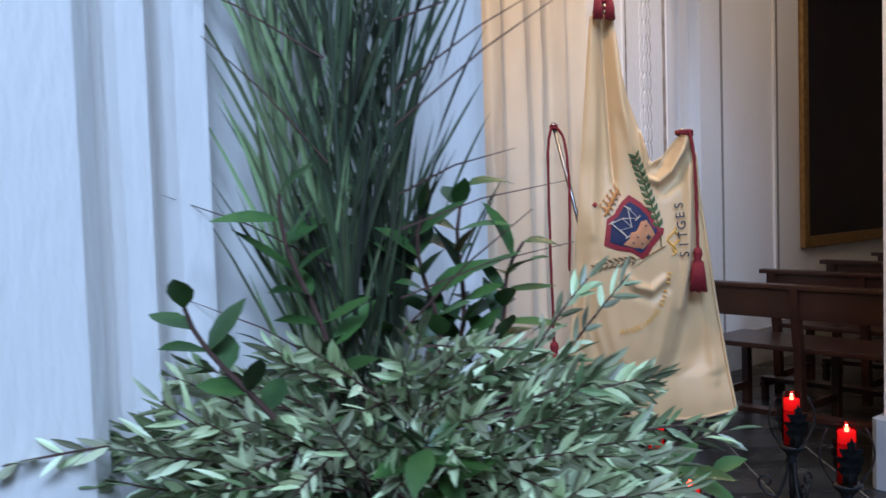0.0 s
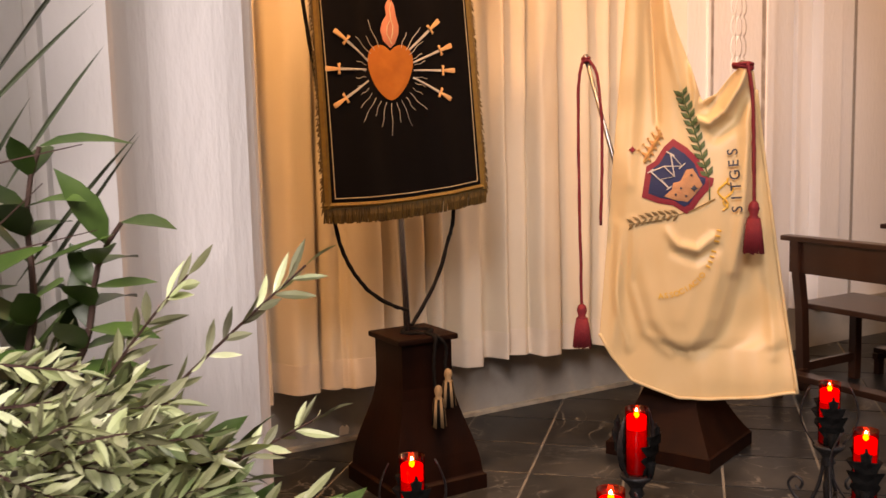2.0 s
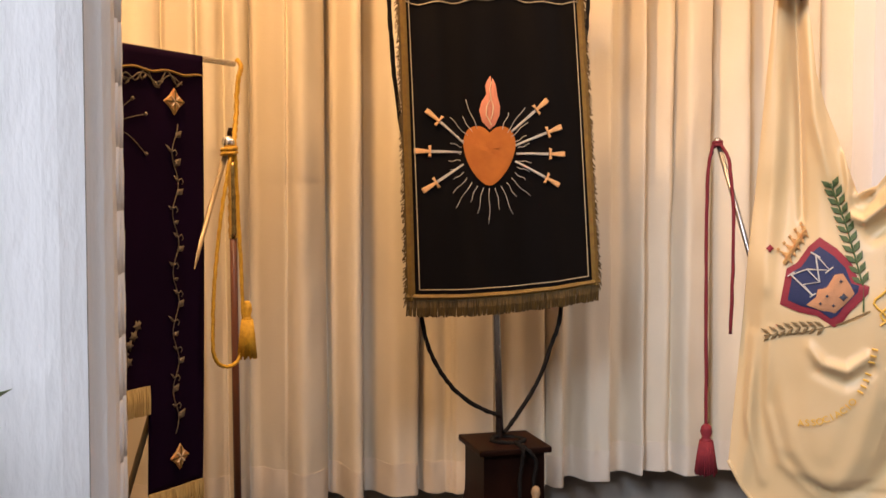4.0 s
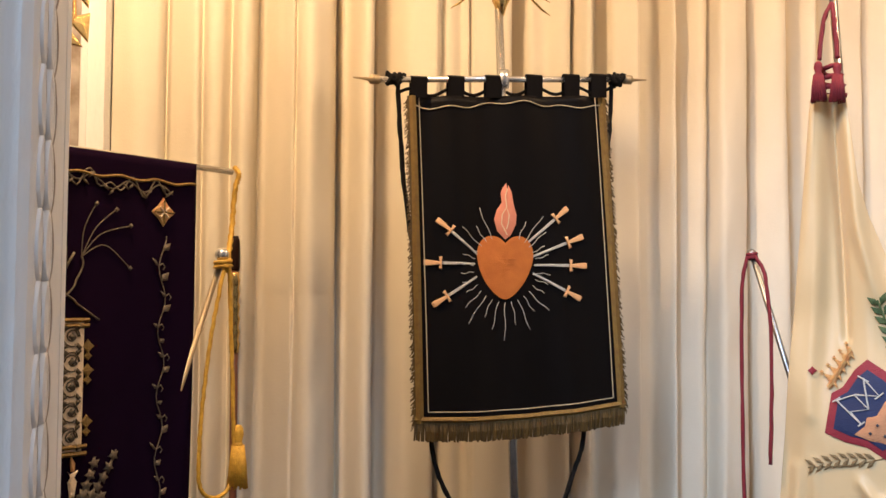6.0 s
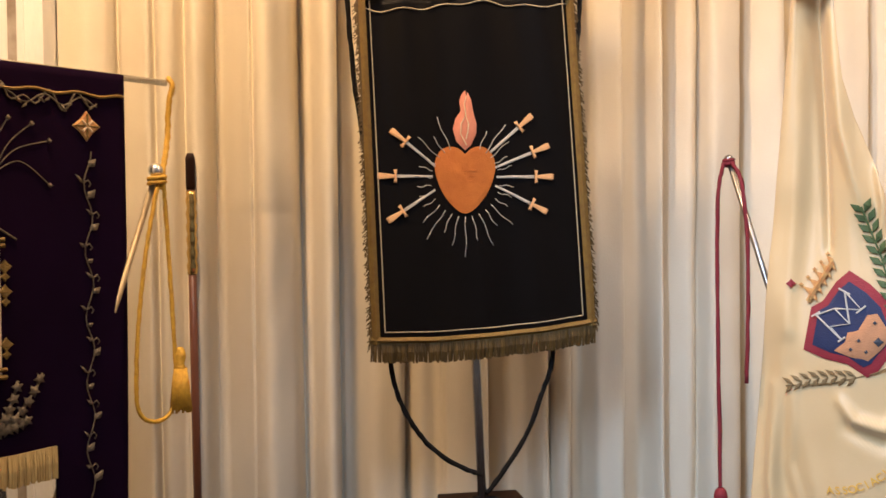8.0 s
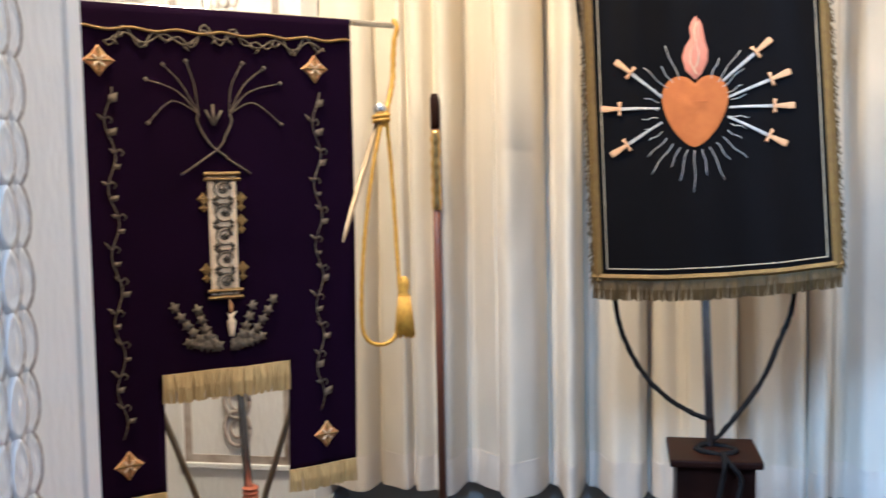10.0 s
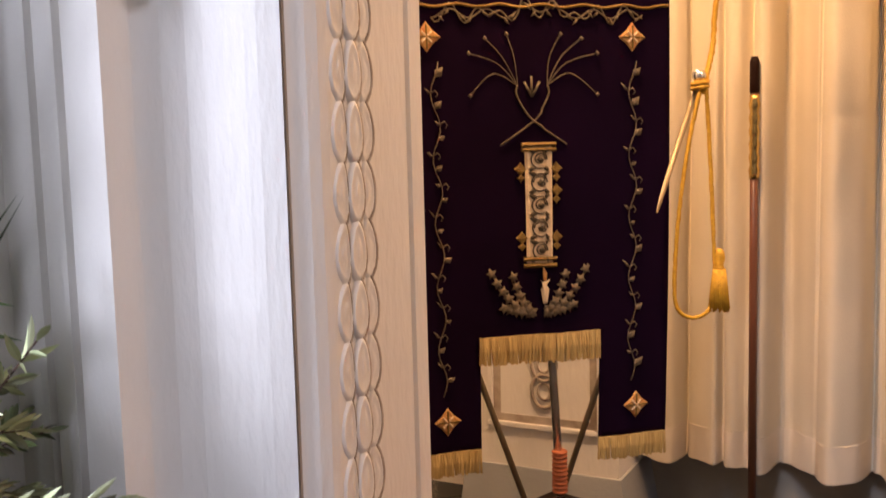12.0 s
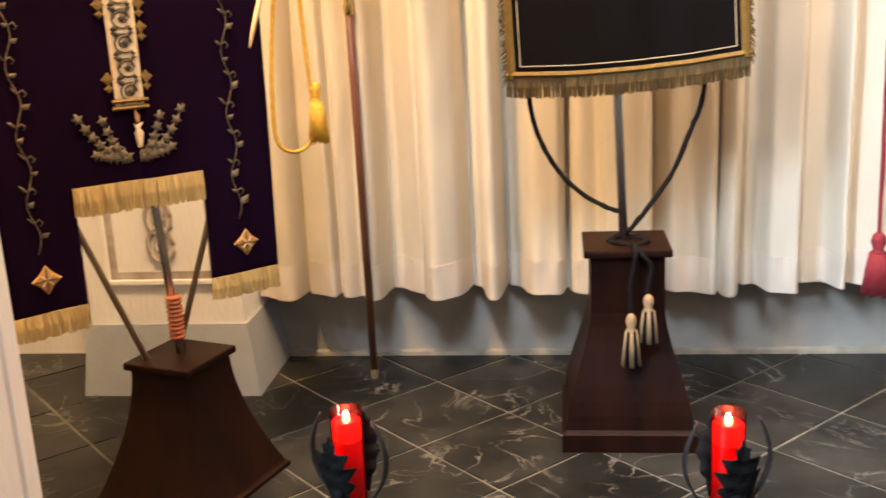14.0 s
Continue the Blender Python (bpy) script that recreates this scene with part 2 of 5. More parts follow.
for a, b in ((geo.outputs["Position"], mask.inputs[0]), (mask.outputs[0], mr.inputs[0]), (mr.outputs[0], mul.inputs[1]),
             (geo.outputs["Position"], vein.inputs[0]), (vein.outputs[0], vr.inputs[0]), (vr.outputs[0], mul.inputs[0]), (mul.outputs[0], vm.inputs[0]), (old, vm.inputs[6]), (vm.outputs[2], pb.inputs["Base Color"])):
    nt.links.new(a, b)
for nd in [x for x in nt.nodes if x.type == "TEX_NOISE" and x not in (vein, mask)]:
    nt.links.new(geo.outputs["Position"], nd.inputs[0])
JOINT = material("pale_grout", (0.19, 0.175, 0.145), 0.8, spots=(0.085, 0.08, 0.066), scale=6, amount=0.9)


MORTAR = material("pale_mortar", (0.50, 0.44, 0.33), 0.85, spots=(0.26, 0.23, 0.18), scale=9, amount=0.9, bump=0.3)


# ---- mesh helpers ----
def part(name, bm, mat, parent=None, label="", smooth=False):
    me = bpy.data.meshes.new(name)
    bm.normal_update()
    bm.to_mesh(me)
    bm.free()
    me.materials.append(mat)
    if smooth:
        for f in me.polygons:
            f.use_smooth = True
    ob = new(name, me)
    ob.parent = parent
    return tagged(ob, label)


def thing(name, label, category, place=(0, 0, 0), turn=0.0, group="", kind=""):
    ob = new(name)
    ob.empty_display_size = 0.1
    ob.matrix_world = pose(*place, 0, 0, turn)
    return tagged(ob, label, category, group, kind)


def add_box(bm, x0, x1, y0, y1, z0, z1, bevel=0.0):
    g = bmesh.ops.create_cube(bm, size=1, matrix=Matrix.Translation(((x0 + x1) / 2, (y0 + y1) / 2, (z0 + z1) / 2)) @ Matrix.Diagonal((x1 - x0, y1 - y0, z1 - z0, 1)))
    if bevel:
        es = list({e for v in g["verts"] for e in v.link_edges})
        bmesh.ops.bevel(bm, geom=es, offset=bevel, segments=2, affect="EDGES", profile=0.6)
    return bm


def box(x0, x1, y0, y1, z0, z1, bevel=0.0):
    return add_box(bmesh.new(), x0, x1, y0, y1, z0, z1, bevel)


def prism(points, z0, z1):
    """A plan outline, counter-clockwise, raised from z0 to z1."""
    bm = bmesh.new()
    lo = [bm.verts.new((x, y, z0)) for x, y in points]
    hi = [bm.verts.new((x, y, z1)) for x, y in points]
    k = len(points)
    for i in range(k):
        bm.faces.new((lo[i], lo[(i + 1) % k], hi[(i + 1) % k], hi[i]))
    bm.faces.new(hi)
    bm.faces.new(lo[::-1])
    return bm


def add_lathe(bm, profile, segs=20, at=(0, 0, 0)):
    rings = [[bm.verts.new((at[0] + r * math.cos(2 * math.pi * i / segs), at[1] + r * math.sin(2 * math.pi * i / segs), at[2] + z)) for i in range(segs)] for r, z in profile]
    for a, b in zip(rings, rings[1:]):
        for i in range(segs):
            bm.faces.new((a[i], a[(i + 1) % segs], b[(i + 1) % segs], b[i]))
    bm.faces.new(rings[0][::-1])
    bm.faces.new(rings[-1])
    return bm


def lathe(profile, segs=20, at=(0, 0, 0)):
    return add_lathe(bmesh.new(), profile, segs, at)


def add_tube(bm, pts, radius, segs=8, twist=0.0):
    """A round bar along points; radius may be a list. twist: relief of a laid cord."""
    pts = [Vector(p) for p in pts]
    rad = radius if isinstance(radius, (list, tuple)) else [radius] * len(pts)
    side = None
    rings, run = [], 0.0
    for i, p in enumerate(pts):
        d = (pts[min(i + 1, len(pts) - 1)] - pts[max(i - 1, 0)]).normalized()
        if side is None:
            side = d.orthogonal().normalized()
        side = (side - d * side.dot(d)).normalized()
        up = d.cross(side)
        if i:
            run += (p - pts[i - 1]).length
        ring = []
        for j in range(segs):
            a = 2 * math.pi * j / segs
            r = rad[i] * (1 + (0.22 * math.cos(3 * (a - twist * run)) if twist else 0))
            ring.append(bm.verts.new(p + side * (r * math.cos(a)) + up * (r * math.sin(a))))
        rings.append(ring)
    for a, b in zip(rings, rings[1:]):
        for j in range(segs):
            bm.faces.new((a[j], a[(j + 1) % segs], b[(j + 1) % segs], b[j]))
    bm.faces.new(rings[0][::-1])
    bm.faces.new(rings[-1])
    return bm


def tube(pts, radius, segs=8, twist=0.0):
    return add_tube(bmesh.new(), pts, radius, segs, twist)


def spline(pts, n=8):
    """Points along a smooth line through pts."""
    pts = [Vector(p) for p in pts]
    out = []
    for i in range(len(pts) - 1):
        p0, p1, p2, p3 = pts[max(i - 1, 0)], pts[i], pts[i + 1], pts[min(i + 2, len(pts) - 1)]
        for k in range(n):
            t = k / n
            out.append(0.5 * (2 * p1 + (p2 - p0) * t + (2 * p0 - 5 * p1 + 4 * p2 - p3) * t * t + (3 * p1 - p0 - 3 * p2 + p3) * t ** 3))
    return out + [pts[-1]]


def tassel(name, parent, mat, head, length, radius, strands=26, label="", second=None):
    """A knotted head over a skirt of threads, hanging down from head."""
    bm, other = bmesh.new(), bmesh.new()
    x, y, z = head
    add_lathe(bm, [(0.25 * radius, 0), (0.5 * radius, -0.05 * length), (0.62 * radius, -0.15 * length), (0.42 * radius, -0.27 * length), (0.5 * radius, -0.30 * length), (0.62 * radius, -0.34 * length)], 14, head)
    add_lathe(other if second else bm, [(0.56 * radius, -0.335 * length), (0.8 * radius, -0.6 * length), (0.86 * radius, -0.96 * length)], 14, head)
    rnd = random.Random(int(1000 * (x + y + z)))
    for i in range(strands):
        a = 2 * math.pi * i / strands
        c, s = math.cos(a), math.sin(a)
        e = radius * rnd.uniform(0.92, 1.1)
        add_tube(other if second and i % 4 > 1 else bm, [(x + c * 0.58 * radius, y + s * 0.58 * radius, z - 0.33 * length), (x + c * 0.82 * radius, y + s * 0.82 * radius, z - 0.62 * length), (x + c * e, y + s * e, z - length * rnd.uniform(0.97, 1.03))], radius * 0.13, 5)
    skirt = part(name, bm, mat, parent, label, True)
    if second:
        part("dark_threads", other, second, skirt, "black threads between the cream ones", True)
    else:
        other.free()
    return skirt


# ---- structure ----
WALL_Y = 4.045


def structure(name, bm, mat, label, parent=None):
    return tagged(part(name, bm, mat, parent), label, "wall" if "wall" in name else name.split("_")[0], "", "structure")


def chain_relief(name, parent, n, frame_of):
    """A string of three-petalled husks in low relief; frame_of(a, z, out) gives the place on the face."""
    for k in range(n):
        z0 = k * 0.1
        bm, ink = bmesh.new(), bmesh.new()
        for s, wide, rise in ((-1, 0.017, 0.0035), (1, 0.017, 0.0035), (0, 0.020, 0.0065)):
            c = s * 0.030
            rings = []
            for shrink, out in ((1.0, 0.0), (0.90, rise), (0.74, rise), (0.62, rise - 0.0022), (0.30, rise + 0.0008)):
                ring = []
                for i in range(14):
                    q = 2 * math.pi * i / 14
                    up = -math.cos(q)
                    w = math.sin(q) * (1 - 0.22 * up) * (1 - abs(up) ** 5 * 0.4)
                    bow = s * 0.006 * (1 - up * up)
                    ring.append(bm.verts.new(frame_of(c + bow + shrink * wide * w, z0 + 0.055 + shrink * 0.056 * up, out)))
                rings.append(ring)
            for r0, r1 in zip(rings, rings[1:]):
                for i in range(14):
                    bm.faces.new((r0[i], r0[(i + 1) % 14], r1[(i + 1) % 14], r1[i]))
            bm.faces.new(rings[-1])
            # grey-brown line along each petal's right edge, thinner on the left petal
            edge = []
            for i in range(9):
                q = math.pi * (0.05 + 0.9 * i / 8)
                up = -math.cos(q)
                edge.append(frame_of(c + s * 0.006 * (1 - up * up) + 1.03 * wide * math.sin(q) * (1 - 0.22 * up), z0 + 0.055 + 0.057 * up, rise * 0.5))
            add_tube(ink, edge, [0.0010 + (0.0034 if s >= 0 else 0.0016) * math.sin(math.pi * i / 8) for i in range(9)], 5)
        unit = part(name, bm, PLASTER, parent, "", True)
        part("brown_edge", ink, PLASTER_BROWN, unit, "grey-brown lines along the right petal edges", True)


structure("ground", box(-6.3, 10.1, -5, 4.4, -0.12, -0.015), JOINT, "pale grout bed under the dark floor tiles")

# compound pier at the opening's near side: stepped front, chamfer, jamb panel
pier_plan = [(-6.0, 2.10), (-6.0, 1.60), (-0.15, 1.60), (-0.15, 1.47), (-0.12, 1.45), (0.72, 1.45), (0.75, 1.47), (0.75, 1.52), (0.785, 1.52), (0.79, 1.475), (0.83, 1.475), (0.835, 1.55),
             (0.875, 1.55), (0.88, 1.49), (0.93, 1.49), (0.936, 1.575), (1.105, 1.575), (1.11, 1.515), (1.15, 1.515), (1.156, 1.57), (1.245, 1.558), (1.249, 1.574), (1.262, 1.574), (1.267, 1.555), (1.318, 1.55), (1.322, 1.567), (1.338, 1.567), (1.342, 1.545),
             (1.428, 1.540), (1.446, 1.587), (1.476, 1.622), (1.510, 1.643), (1.540, 1.650), (1.618, 1.655), (1.640, 1.659), (1.676, 1.672), (1.671, 1.677), (1.682, 1.689), (1.700, 1.703), (1.712, 1.720), (1.716, 1.738), (1.716, 1.990), (1.706, 1.994), (1.706, 2.012), (1.714, 2.016), (1.714, 2.06), (1.69, 2.10)]
pier = structure("wall_pier_west", prism(pier_plan, 0.0, 4.3), PLASTER, "white plastered compound pier with vertical mouldings")
chain_relief("husk_relief", pier, 42, lambda a, z, out: (1.716 + out * 1.3, 1.806 + a * 1.18, 0.12 + z))
part("groove_line", box(1.669, 1.6765, 1.678, 1.6855, 0, 4.3), PLASTER_LINE, pier)

east_plan = [(9.8, 2.10), (4.55, 2.10), (4.526, 2.06), (4.526, 2.016), (4.534, 2.012), (4.534, 1.994), (4.524, 1.99), (4.524, 1.666), (4.548, 1.662), (4.548, 1.642), (4.54, 1.638), (4.58, 1.60), (4.85, 1.60), (4.86, 1.54), (9.8, 1.54)]
pier_e = structure("wall_pier_east", prism(east_plan, 0.0, 4.3), PLASTER, "white plastered pier with moulded jamb beside the pews")
part("plinth", prism([(9.8, 2.13), (4.50, 2.13), (4.47, 2.10), (4.47, 1.60), (4.52, 1.55), (4.83, 1.55), (4.83, 1.50), (9.8, 1.50)], 0.0, 0.31), GREYPAINT, pier_e, "pale grey painted plinth")
bm = bmesh.new()
arch = [(1.66, 2.4)] + [(3.12 - 1.404 * math.cos(math.pi * k / 32), 2.4 + 1.40 * math.sin(math.pi * k / 32)) for k in range(33)] + [(4.58, 2.4)]
lo = [[bm.verts.new((a, y, b)) for a, b in arch] for y in (1.71, 2.08)]
hi = [[bm.verts.new((a, y, 4.3)) for a, b in arch] for y in (1.71, 2.08)]
for k in range(len(arch) - 1):
    bm.faces.new((lo[0][k], lo[0][k + 1], hi[0][k + 1], hi[0][k]))
    bm.faces.new((lo[1][k + 1], lo[1][k], hi[1][k], hi[1][k + 1]))
    bm.faces.new((lo[0][k + 1], lo[0][k], lo[1][k], lo[1][k + 1]))
    bm.faces.new((hi[0][k], hi[0][k + 1], hi[1][k + 1], hi[1][k]))
structure("wall_over_opening", bm, PLASTER, "white plaster arch over the opening")

# back wall with grey dado, two panelled pilasters
structure("wall_north", box(-1.2, 9.8, WALL_Y, WALL_Y + 0.3, 0.0, 4.3), PLASTER, "cream plaster back wall of the chapel")
structure("baseboard", box(1.60, 4.66, WALL_Y - 0.012, WALL_Y, 0.0, 0.48), DADO, "worn grey painted dado under the curtain")
structure("baseboard", box(5.30, 9.8, WALL_Y - 0.012, WALL_Y, 0.0, 0.26), DADO, "grey painted dado behind the pews")
structure("trim", box(1.66, 4.60, WALL_Y - 0.045, WALL_Y - 0.012, -0.003, 0.016), MORTAR, "pale mortar line where wall meets floor")


def pilaster(name, x0, x1, cx, label):
    y = 3.67
    ob = structure(name, prism([(x0, WALL_Y), (x0, y), (x1, y), (x1, WALL_Y)], 0.25, 4.3), PLASTER, label)
    bm = bmesh.new()
    lo = [bm.verts.new(p) for p in ((x0 - 0.035, WALL_Y, 0), (x0 - 0.035, y - 0.065, 0), (x1 + 0.055, y - 0.065, 0), (x1 + 0.055, WALL_Y, 0))]
    hi = [bm.verts.new(p) for p in ((x0 - 0.022, WALL_Y, 0.252), (x0 - 0.022, y - 0.008, 0.252), (x1 + 0.010, y - 0.008, 0.252), (x1 + 0.010, WALL_Y, 0.252))]
    for i in range(4):
        bm.faces.new((lo[i], lo[(i + 1) % 4], hi[(i + 1) % 4], hi[i]))
    bm.faces.new(hi)
    part("plinth", bm, GREYPAINT, ob, "grey-white painted battered plinth")
    # raised panel border
    a, b = cx - 0.2, cx + 0.2
    for u0, u1, z0, z1 in ((a - 0.022, a, 0.42, 4.3), (b, b + 0.022, 0.42, 4.3), (a - 0.022, b + 0.022, 0.40, 0.42)):
        part("panel_moulding", box(u0, u1, y - 0.014, y, z0, z1, 0.004), PLASTER, ob)
    # flat grey-brown strips just inside the border
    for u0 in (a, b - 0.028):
        part("groove_line", box(u0, u0 + 0.028, y - 0.003, y, 0.42, 4.3), PLASTER_BROWN, ob)
    part("groove_line", box(a + 0.028, b - 0.028, y - 0.003, y, 0.42, 0.448), PLASTER_BROWN, ob)
    chain_relief("husk_relief", ob, 36, lambda s, z, out: (cx + s, y - out, 0.70 + z))
    bm = bmesh.new()
    for zc in (0.545, 0.645):
        for r, tube_r in ((0.052, 0.0075), (0.026, 0.005)):
            pts = [(cx + 0.9 * r * math.cos(q * math.pi / 10), y - 0.005, zc + 1.2 * r * math.sin(q * math.pi / 10)) for q in range(21)]
            add_tube(bm, pts, tube_r, 6)
    part("medallion_relief", bm, PLASTER_BROWN, ob, "grey-brown linked rings ending the husk chain", True)
    return ob


pilaster("wall_pilaster_west", 1.03, 1.60, 1.325, "cream plaster pilaster with husk chain relief on a grey plinth")
pilaster("wall_pilaster_east", 4.65, 5.27, 5.0, "cream plaster pilaster with husk chain relief beside the curtain")
for x0, x1, d in ((5.62, 5.80, 0.05), (5.86, 5.90, 0.03), (6.02, 6.20, 0.08), (7.10, 7.13, 0.02)):
    structure("trim", box(x0, x1, WALL_Y - d, WALL_Y, 0.26, 4.3, 0.006), PLASTER, "vertical plaster moulding strip on the wall")
for x0 in (5.585, 6.235, 6.40, 7.16):
    structure("trim", box(x0, x0 + 0.022, WALL_Y - 0.006, WALL_Y, 0.26, 4.3), PLASTER_LINE, "dark painted line on the wall")

# a chip in the dado, pale plaster showing, dark broken rim above
bm = bmesh.new()
chip = [(-0.022, -0.022), (0.020, -0.020), (0.024, 0.006), (0.014, 0.020), (0.004, 0.012), (-0.008, 0.022), (-0.020, 0.010)]
front = [bm.verts.new((2.916 + a, WALL_Y - 0.017, 0.047 + b)) for a, b in chip]
rear = [bm.verts.new((2.916 + 1.15 * a, WALL_Y - 0.010, 0.047 + 1.15 * b)) for a, b in chip]
bm.faces.new(front)
for i in range(7):
    bm.faces.new((rear[i], rear[(i + 1) % 7], front[(i + 1) % 7], front[i]))
structure("trim", bm, HEM, "small chipped patch of pale plaster low on the dado")

# the rest of the enclosure, unseen and assumed; it closes off stray light
structure("wall_west", box(-1.5, -1.2, 2.1, WALL_Y + 0.3, 0, 4.3), PLASTER, "plain plaster side wall of the chapel")
structure("wall_east", box(9.8, 10.1, -5, WALL_Y + 0.3, 0, 12.0), NAVE, "unseen plain end wall, assumed")
structure("ceiling", box(-1.5, 10.1, 2.08, WALL_Y + 0.3, 3.7, 3.9), PLASTER, "plain plaster chapel ceiling")
structure("ceiling_nave", box(-6.3, 10.1, -5, 1.9, 12.0, 12.2), NAVE, "unseen plain nave ceiling, assumed")
structure("wall_upper", box(-6.3, 10.1, 1.6, 1.9, 4.3, 12.0), NAVE, "unseen plain wall over the chapels, assumed")
structure("wall_nave_end", box(-6.3, -6.0, -4.9, 2.1, 0, 12.0), NAVE, "unseen plain nave end wall, assumed")
bm = bmesh.new()
for x0_, x1_, z0_, z1_ in ((-6.3, -5.2, 0, 12.0), (-5.2, -2.0, 0, 5.25), (-5.2, -2.0, 8.75, 12.0), (-2.0, 0.65, 0, 12.0), (0.65, 3.15, 0, 8.05), (0.65, 3.15, 10.55, 12.0), (3.15, 10.1, 0, 12.0)):
    add_box(bm, x0_, x1_, -4.9, -4.6, z0_, z1_)
structure("wall_south", bm, NAVE, "unseen plain nave wall with two assumed high window openings")
# added fixtures, out of view, to account for the warm chapel light
for px, py in ((1.75, 2.55), (4.1, 2.55), (6.6, 2.9)):
    lamp = thing("ceiling_lamp", "unseen round ceiling lamp with a brass rim, added for warm light", "lamp", (px, py, 3.7), 0, "chapel ceiling lamps")
    part("rim", lathe([(0.20, -0.06), (0.21, 0), (0.16, 0)], 24), BRASS, lamp)
    part("diffuser", lathe([(0.03, -0.085), (0.12, -0.08), (0.17, -0.06), (0.17, -0.02)], 24), LAMPGLASS, lamp, "glowing glass diffuser", True)

# switch on the pier
sw = thing("light_switch", "ivory plastic light switch on the white pier", "switch", (1.447, 1.585, 1.738), 62)
part("plate", box(-0.022, 0.022, -0.016, 0.0, -0.034, 0.034, 0.004), IVORYPLASTIC, sw)
part("rocker", box(-0.011, 0.011, -0.021, -0.015, -0.016, 0.016, 0.003), IVORYPLASTIC, sw)
part("wire", tube([(0.005, -0.006, 0.04), (0.004, -0.008, 0.12), (-0.012, -0.007, 0.2), (-0.01, -0.006, 1.2)], 0.004, 6), IVORYPLASTIC, sw, "painted cable rising from the switch")

# ---- curtain ----
CX0, CX1, CZ0, CZ1 = 1.605, 4.70, 0.292, 3.6


# standing folds: left edge, right edge, how far they stand out, lean of the face
FOLDS = [(1.56, 1.762, 0.070, 0.06), (1.775, 1.90, 0.045, 0.20), (1.90, 2.000, 0.062, -0.10), (2.005, 2.081, 0.085, 0.0), (2.135, 2.215, 0.012, 0.2), (2.222, 2.385, 0.095, -0.12), (2.448, 2.516, 0.100, 0.0),
         (2.590, 2.735, 0.085, 0.15), (2.745, 2.860, 0.060, -0.25), (2.862, 3.045, 0.085, 0.10), (3.085, 3.262, 0.050, 0.10), (3.268, 3.345, 0.100, 0.0), (3.425, 3.550, 0.090, 0.08),
         (3.672, 3.712, 0.085, 0.0), (3.722, 3.830, 0.060, 0.25), (3.845, 4.00, 0.092, -0.15), (4.03, 4.19, 0.070, 0.1), (4.24, 4.33, 0.100, 0.0), (4.37, 4.52, 0.060, 0.2), (4.54, 4.74, 0.080, 0.0)]


def curtain_fold(x, z):
    """How far the cloth stands out from its line, to the room."""
    h = min(max((z - CZ0) / (CZ1 - CZ0), 0), 1)
    out = -0.03 + 0.012 * math.sin(x * 23 + 1.2 * h)
    for k, (x0, x1, stand, lean_) in enumerate(FOLDS):
        sway = 0.010 * math.sin(2.1 * h + 1.7 * k) - 0.010 * math.sin(1.7 * k)
        a, b = x0 + sway, x1 + sway * 0.8
        if x < a - 0.08 or x > b + 0.08:
            continue
        soft = 0.0075 + 0.004 * (k % 3)
        rise = 1 / (1 + math.exp(min(40, -(x - a) / soft))) / (1 + math.exp(min(40, (x - b) / (soft * 0.7))))
        mid = (x - (a + b) / 2) / max(b - a, 0.05)
        out += rise * (1.5 * stand * (1.06 - 0.22 * h * (0.5 + 0.5 * math.sin(2.3 * k))) + lean_ * 0.16 * mid + 0.016 * math.cos(math.pi * mid))
        out -= 0.055 * math.exp(-((x - b - 0.012) / (0.007 + 0.003 * (k % 2))) ** 2) * (0.6 + 0.4 * math.sin(1.3 * k + 3 * h))
    patchy = 0.5 + 0.5 * noise.noise((x * 2.6, 7, h * 0.8))
    out += 0.016 * patchy * math.sin(x * 41 + 6 * noise.noise((x * 1.9, 2, 0)) + 0.9 * h)
    pucker = 0.006 * math.sin(x * 57 + 4 * math.sin(x * 9)) * math.exp(-((z - CZ0 - 0.125) / 0.05) ** 2)
    seam = 0.0035 * math.exp(-((z - 1.50) / 0.006) ** 2) * max(0, math.sin(x * 9))
    return out + pucker - seam + 0.018 * noise.noise((x * 5, 0, z * 0.9)) + 0.007 * noise.noise((x * 15, 3, z * 5))


def curtain_sheet(z_rows, out=0.0, cols=760):
    bm = bmesh.new()
    rows = []
    for r in z_rows:
        row = []
        for i in range(cols + 1):
            x = CX0 + (CX1 - CX0) * i / cols
            drop = 0.005 * math.sin(x * 5.2 + 0.9) + 0.004 * math.sin(x * 17.0)
            z = r + drop * max(0.0, 1 - (r - CZ0) / 0.9)
            row.append(bm.verts.new((x, 3.935 - curtain_fold(x, z) - out, z)))
        rows.append(row)
    for a, b in zip(rows, rows[1:]):
        for i in range(cols):
            bm.faces.new((a[i], a[i + 1], b[i + 1], b[i]))
    return bm


curtain = thing("curtain", "long cream cotton curtain in deep folds over the back wall", "curtain", (0, 0, 0))
rows_z = [CZ0 + 0.0015, CZ0 + 0.006] + [CZ0 + (CZ1 - CZ0) * (k / 60) for k in range(61)] + [1.49, 1.51]
part("drape", curtain_sheet(sorted(rows_z)), CURTAIN, curtain, "", True).modifiers.new("thick", "SOLIDIFY").thickness = 0.004
part("hem", curtain_sheet([CZ0 - 0.002, CZ0 - 0.0008, CZ0 + 0.003, CZ0 + 0.04, CZ0 + 0.09, CZ0 + 0.120, CZ0 + 0.1252, CZ0 + 0.126], 0.004), HEM, curtain, "stitched hem band of doubled cloth", True).modifiers.new("thick", "SOLIDIFY").thickness = 0.002
part("rail", tube([(1.60, 3.94, 3.62), (4.70, 3.94, 3.62)], 0.018, 10), BRASS, curtain)


